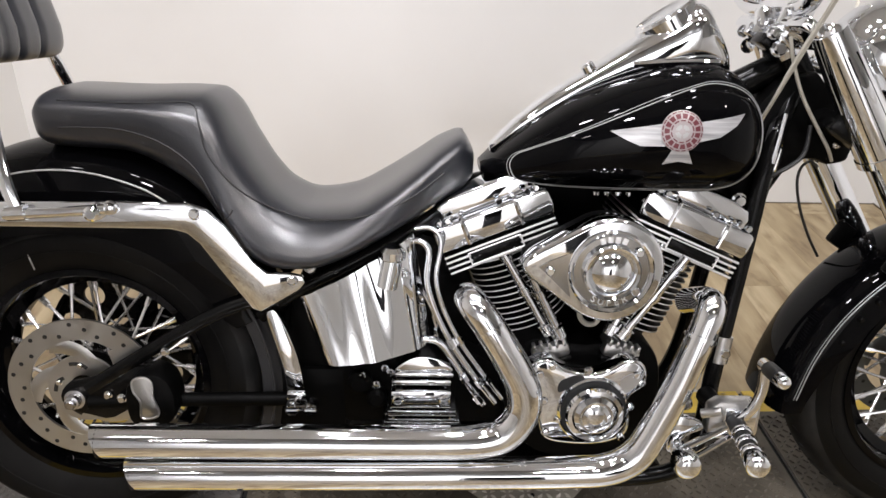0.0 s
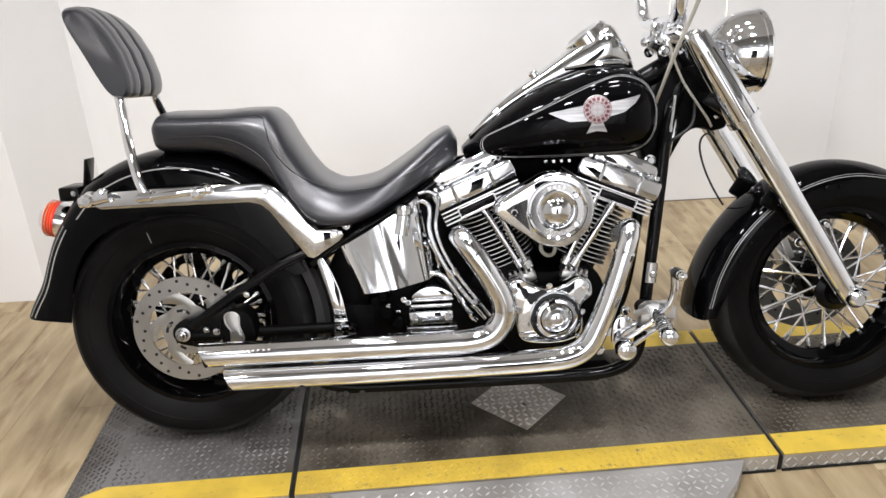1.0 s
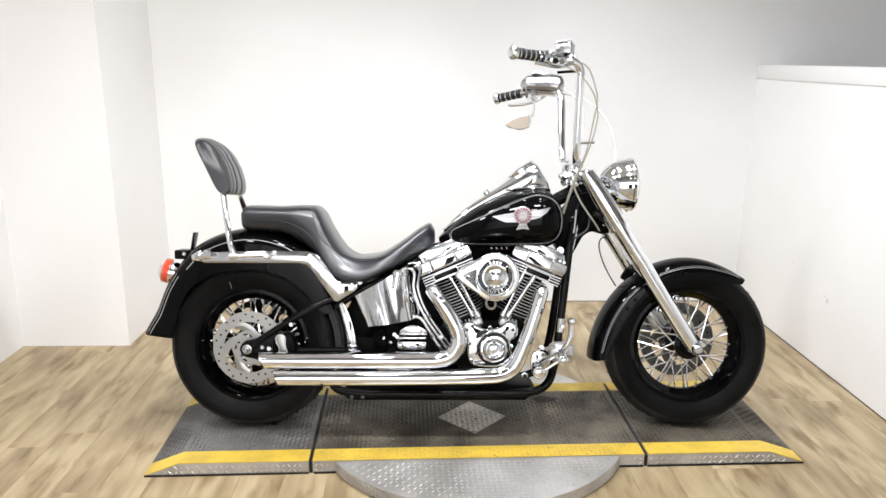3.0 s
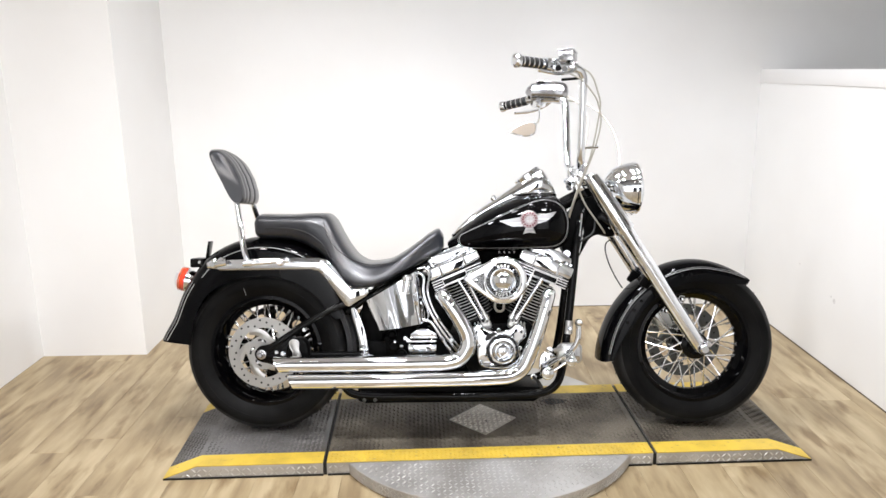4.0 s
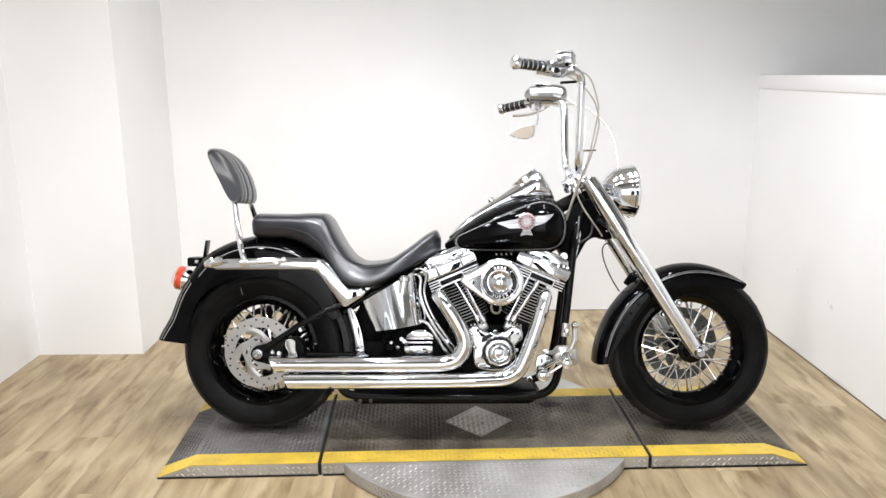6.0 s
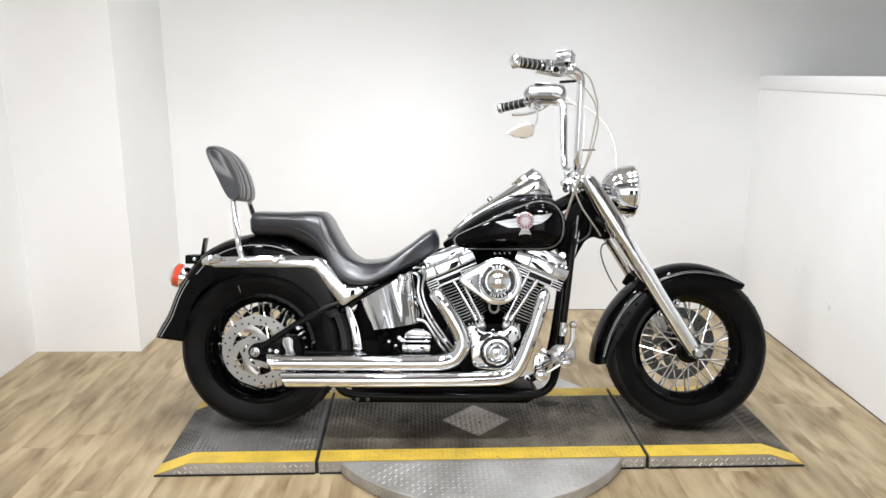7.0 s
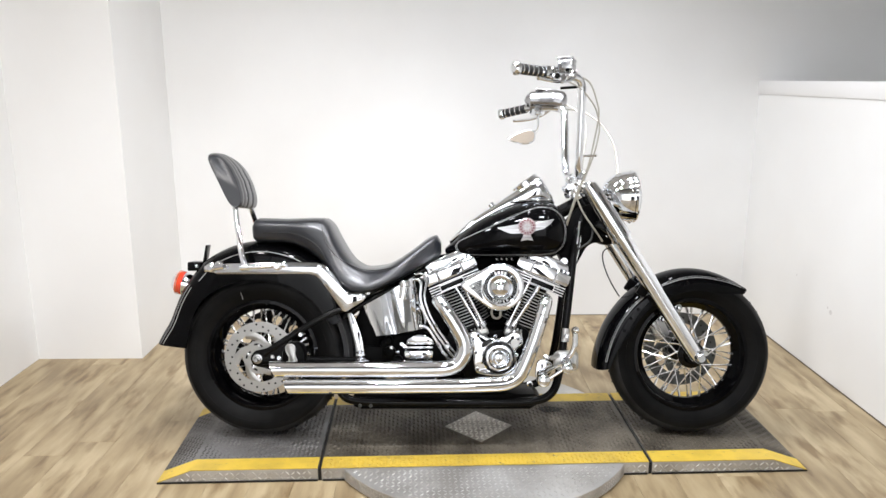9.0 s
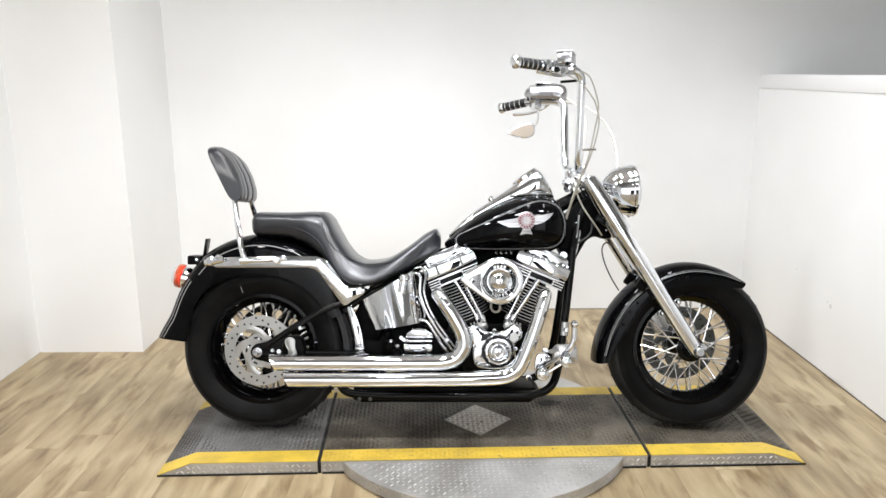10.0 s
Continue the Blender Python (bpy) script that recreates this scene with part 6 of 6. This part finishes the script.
for pts, r, m, lab in (([(0.315, -0.255, 1.352), (0.353, -0.22, 1.34), (0.398, -0.21, 1.313), (0.426, -0.20, 1.243), (0.433, -0.19, 1.202), (0.425, -0.17, 1.136), (0.404, -0.15, 1.026), (0.365, -0.13, 0.922), (0.340, -0.11, 0.838), (0.330, -0.085, 0.795)], 0.0030, CABLE, "pale braided brake hose"),
                       ([(0.26, -0.28, 1.325), (0.355, -0.215, 1.300), (0.409, -0.20, 1.245), (0.428, -0.19, 1.206), (0.438, -0.18, 1.16), (0.430, -0.17, 1.10), (0.413, -0.15, 1.035), (0.374, -0.13, 0.932), (0.350, -0.11, 0.858), (0.336, -0.09, 0.805)], 0.0028, CABLE, "pale braided throttle cable"),
                       ([(0.33, 0.24, 1.305), (0.387, 0.22, 1.288), (0.453, 0.20, 1.272), (0.511, 0.15, 1.217), (0.549, 0.12, 1.151), (0.564, 0.10, 1.083), (0.563, 0.08, 1.015), (0.53, 0.05, 0.95), (0.47, 0.03, 0.91)], 0.0030, CABLE, "pale braided clutch hose"),
                       ([(0.30, 0.26, 1.30), (0.39, 0.21, 1.30), (0.45, 0.16, 1.22), (0.44, 0.13, 1.1), (0.42, 0.09, 1.0)], 0.0034, CABLE, "pale braided cable"),
                       ([(0.360, -0.10, 0.945), (0.374, -0.10, 0.90), (0.396, -0.10, 0.852), (0.424, -0.10, 0.81), (0.453, -0.10, 0.769), (0.47, -0.09, 0.745)], 0.0032, CABLE, "pale braided hose along the fork"),
                       ([(0.545, 0.085, 0.70), (0.528, 0.082, 0.712), (0.511, 0.08, 0.70), (0.508, 0.08, 0.67), (0.522, 0.08, 0.62), (0.548, 0.08, 0.565), (0.576, 0.08, 0.52)], 0.0028, BLACK_CABLE, "thin black speedometer cable"),
                       ([(0.36, -0.06, 0.70), (0.39, -0.075, 0.72), (0.43, -0.07, 0.75), (0.44, -0.06, 0.80)], 0.004, BLACK_CABLE, "black wiring lead")):
    part("cable", tube(pts, r, 8, 10), m, bike, lab)
part("cable_clip", tube([(0.378, -0.152, 1.06), (0.432, -0.158, 1.062)], 0.0045, 8, 2), CHROME, bike, "chrome cable clip")
part("horn_bracket", tube([(0.388, -0.068, 0.82), (0.382, -0.070, 0.77), (0.376, -0.072, 0.735)], 0.005, 10, 4), CHROME, bike, "chrome wiring sleeve")
part("washer", lathe([(0.004, -0.003), (0.0095, -0.003), (0.0105, 0), (0.004, 0)], (-0.410, -0.140, 0.557), "y", 18), SATIN, bike, "chrome washer")
bolt((-0.410, -0.142, 0.557), 0.0045, 0.003, bike, "frame_bolt")
part("spacer", tube([(-0.410, -0.11, 0.553), (-0.410, -0.141, 0.557)], 0.012, 12, 2), FRAME_BLACK, bike, "black spacer")
bolt((0.330, -0.070, 0.668), 0.011, 0.010, bike, "tank_bolt")

# ---- forward foot controls
ctl = part("foot_control", prism([(0.272, 0.288), (0.29, 0.276), (0.352, 0.276), (0.362, 0.286), (0.362, 0.338), (0.352, 0.348), (0.29, 0.348), (0.274, 0.336)], -0.208, -0.178, 0.006), SATIN, bike, "polished forward foot control bracket")
part("cover_plate", prism([(0.296, 0.286), (0.352, 0.286), (0.354, 0.335), (0.298, 0.338)], -0.213, -0.207, 0.002), CHROME, ctl)
part("standoff", tube([(0.30, -0.12, 0.315), (0.30, -0.19, 0.315)], 0.018, 14, 2), CAST_BLACK, ctl)
part("brake_arm", tube([(0.312, -0.222, 0.318), (0.334, -0.226, 0.345), (0.345, -0.228, 0.38), (0.344, -0.23, 0.425)], 0.0095, 12, 6, False, None, False, 0.7, (0, 1, 0)), CHROME, ctl)


def domed(name, path, r, material, parent, label=""):
    """A round peg with a domed end."""
    a, b = Vector(path[0]), Vector(path[1])
    d = (b - a).normalized()
    return part(name, tube([a, a + d * 0.003, b - d * 0.006, b - d * 0.002, b + d * 0.002, b + d * 0.004], [r * 0.8, r, r, r * 0.93, r * 0.7, r * 0.25], 18, 1, False, None, True), material, parent, label, 50)


pad_a, pad_b = Vector((0.344, -0.222, 0.428)), Vector((0.333, -0.315, 0.441))
domed("brake_pad", (pad_a, pad_b), 0.0115, CHROME, ctl)
domed("pad_rubber", (pad_a.lerp(pad_b, 0.24), pad_a.lerp(pad_b, 0.8)), 0.0128, GRIP_RUBBER, ctl)
peg_a, peg_b = Vector((0.316, -0.212, 0.316)), Vector((0.300, -0.336, 0.312))
peg = domed("foot_peg", (peg_a, peg_b), 0.0145, GRIP_RUBBER, ctl, "black rubber foot peg with chrome rings")
for f in (0.30, 0.52, 0.72):
    p, d = peg_a.lerp(peg_b, f), (peg_b - peg_a).normalized()
    part("ring", tube([p, p + d * 0.003, p + d * 0.010, p + d * 0.013], [0.0155, 0.0175, 0.0175, 0.0155], 18, 1, False, None, True), CHROME, peg, "", 50)
domed("end_cap", (peg_a.lerp(peg_b, 0.9), peg_b + (peg_b - peg_a).normalized() * 0.012), 0.0195, CHROME, peg)
part("linkage", tube([(0.222, -0.222, 0.262), (0.30, -0.22, 0.308)], 0.0065, 10, 2), CHROME, ctl)
part("linkage", tube([(0.24, -0.225, 0.245), (0.31, -0.218, 0.288)], 0.0055, 10, 2), CHROME, ctl)
part("brake_cylinder", lathe([(0, -0.262), (0.014, -0.261), (0.021, -0.257), (0.024, -0.25), (0.024, -0.23), (0.016, -0.225), (0.016, -0.17), (0, -0.17)], (0.230, 0, 0.250), "y", 24), CHROME, ctl, "", 50)
part("clevis", prism(rounded([(0.21, 0.30), (0.225, 0.318), (0.255, 0.312), (0.268, 0.295), (0.24, 0.28), (0.222, 0.25), (0.206, 0.255)], 3), -0.205, -0.193, 0.003), CHROME, ctl)
part("return_spring", tube([(0.262, -0.20, 0.322), (0.29, -0.215, 0.335)], 0.008, 10, 2), SATIN, ctl)
bolt((0.251, -0.156, 0.316), 0.010, 0.008, ctl)
bolt((0.192, -0.148, 0.215), 0.010, 0.008, ctl)
clamp = part("frame_clamp", tube([(0.335, -0.080, 0.415), (0.329, -0.084, 0.365)], 0.0175, 14, 2), SATIN, bike, "metal frame clamp")
bolt((0.334, -0.097, 0.388), 0.009, 0.008, clamp)

# side stand on the far side
part("side_stand", tube([(0.10, 0.14, 0.16), (0.08, 0.2, 0.10), (0.05, 0.255, 0.054)], 0.010, 10, 4), FRAME_BLACK, bike, "black side stand")


# ---------------------------------------------------------------- the wood floor, plank by plank
floor = slab("floor", LEFT - 0.12, RIGHT + 0.17, REAR - 0.12, BACK + 0.12, -0.12, -0.006, DARK_GAP, "light brown wood plank floor", "floor")
PW, PL = 0.152, 1.22
plank = mesh_of("plank", bevel(box((0, 0, -0.003), (PW - 0.0007, PL - 0.0007, 0.006)), 0.0007, 1), PLANK)
rng = random.Random(4)
nx = int((RIGHT - LEFT) / PW) + 1       # the last row runs under the half wall
for i in range(nx):
    y = REAR - rng.random() * PL
    x = LEFT + PW * (i + 0.5)
    while y < BACK + 0.05:
        y0, y1 = max(y, REAR), min(y + PL, BACK)
        if y1 - y0 > 0.02:
            m = Matrix.Translation((x, (y0 + y1) / 2, 0))
            share("plank", plank, floor, m @ Matrix.Diagonal((1, (y1 - y0) / PL, 1, 1)))
        y += PL
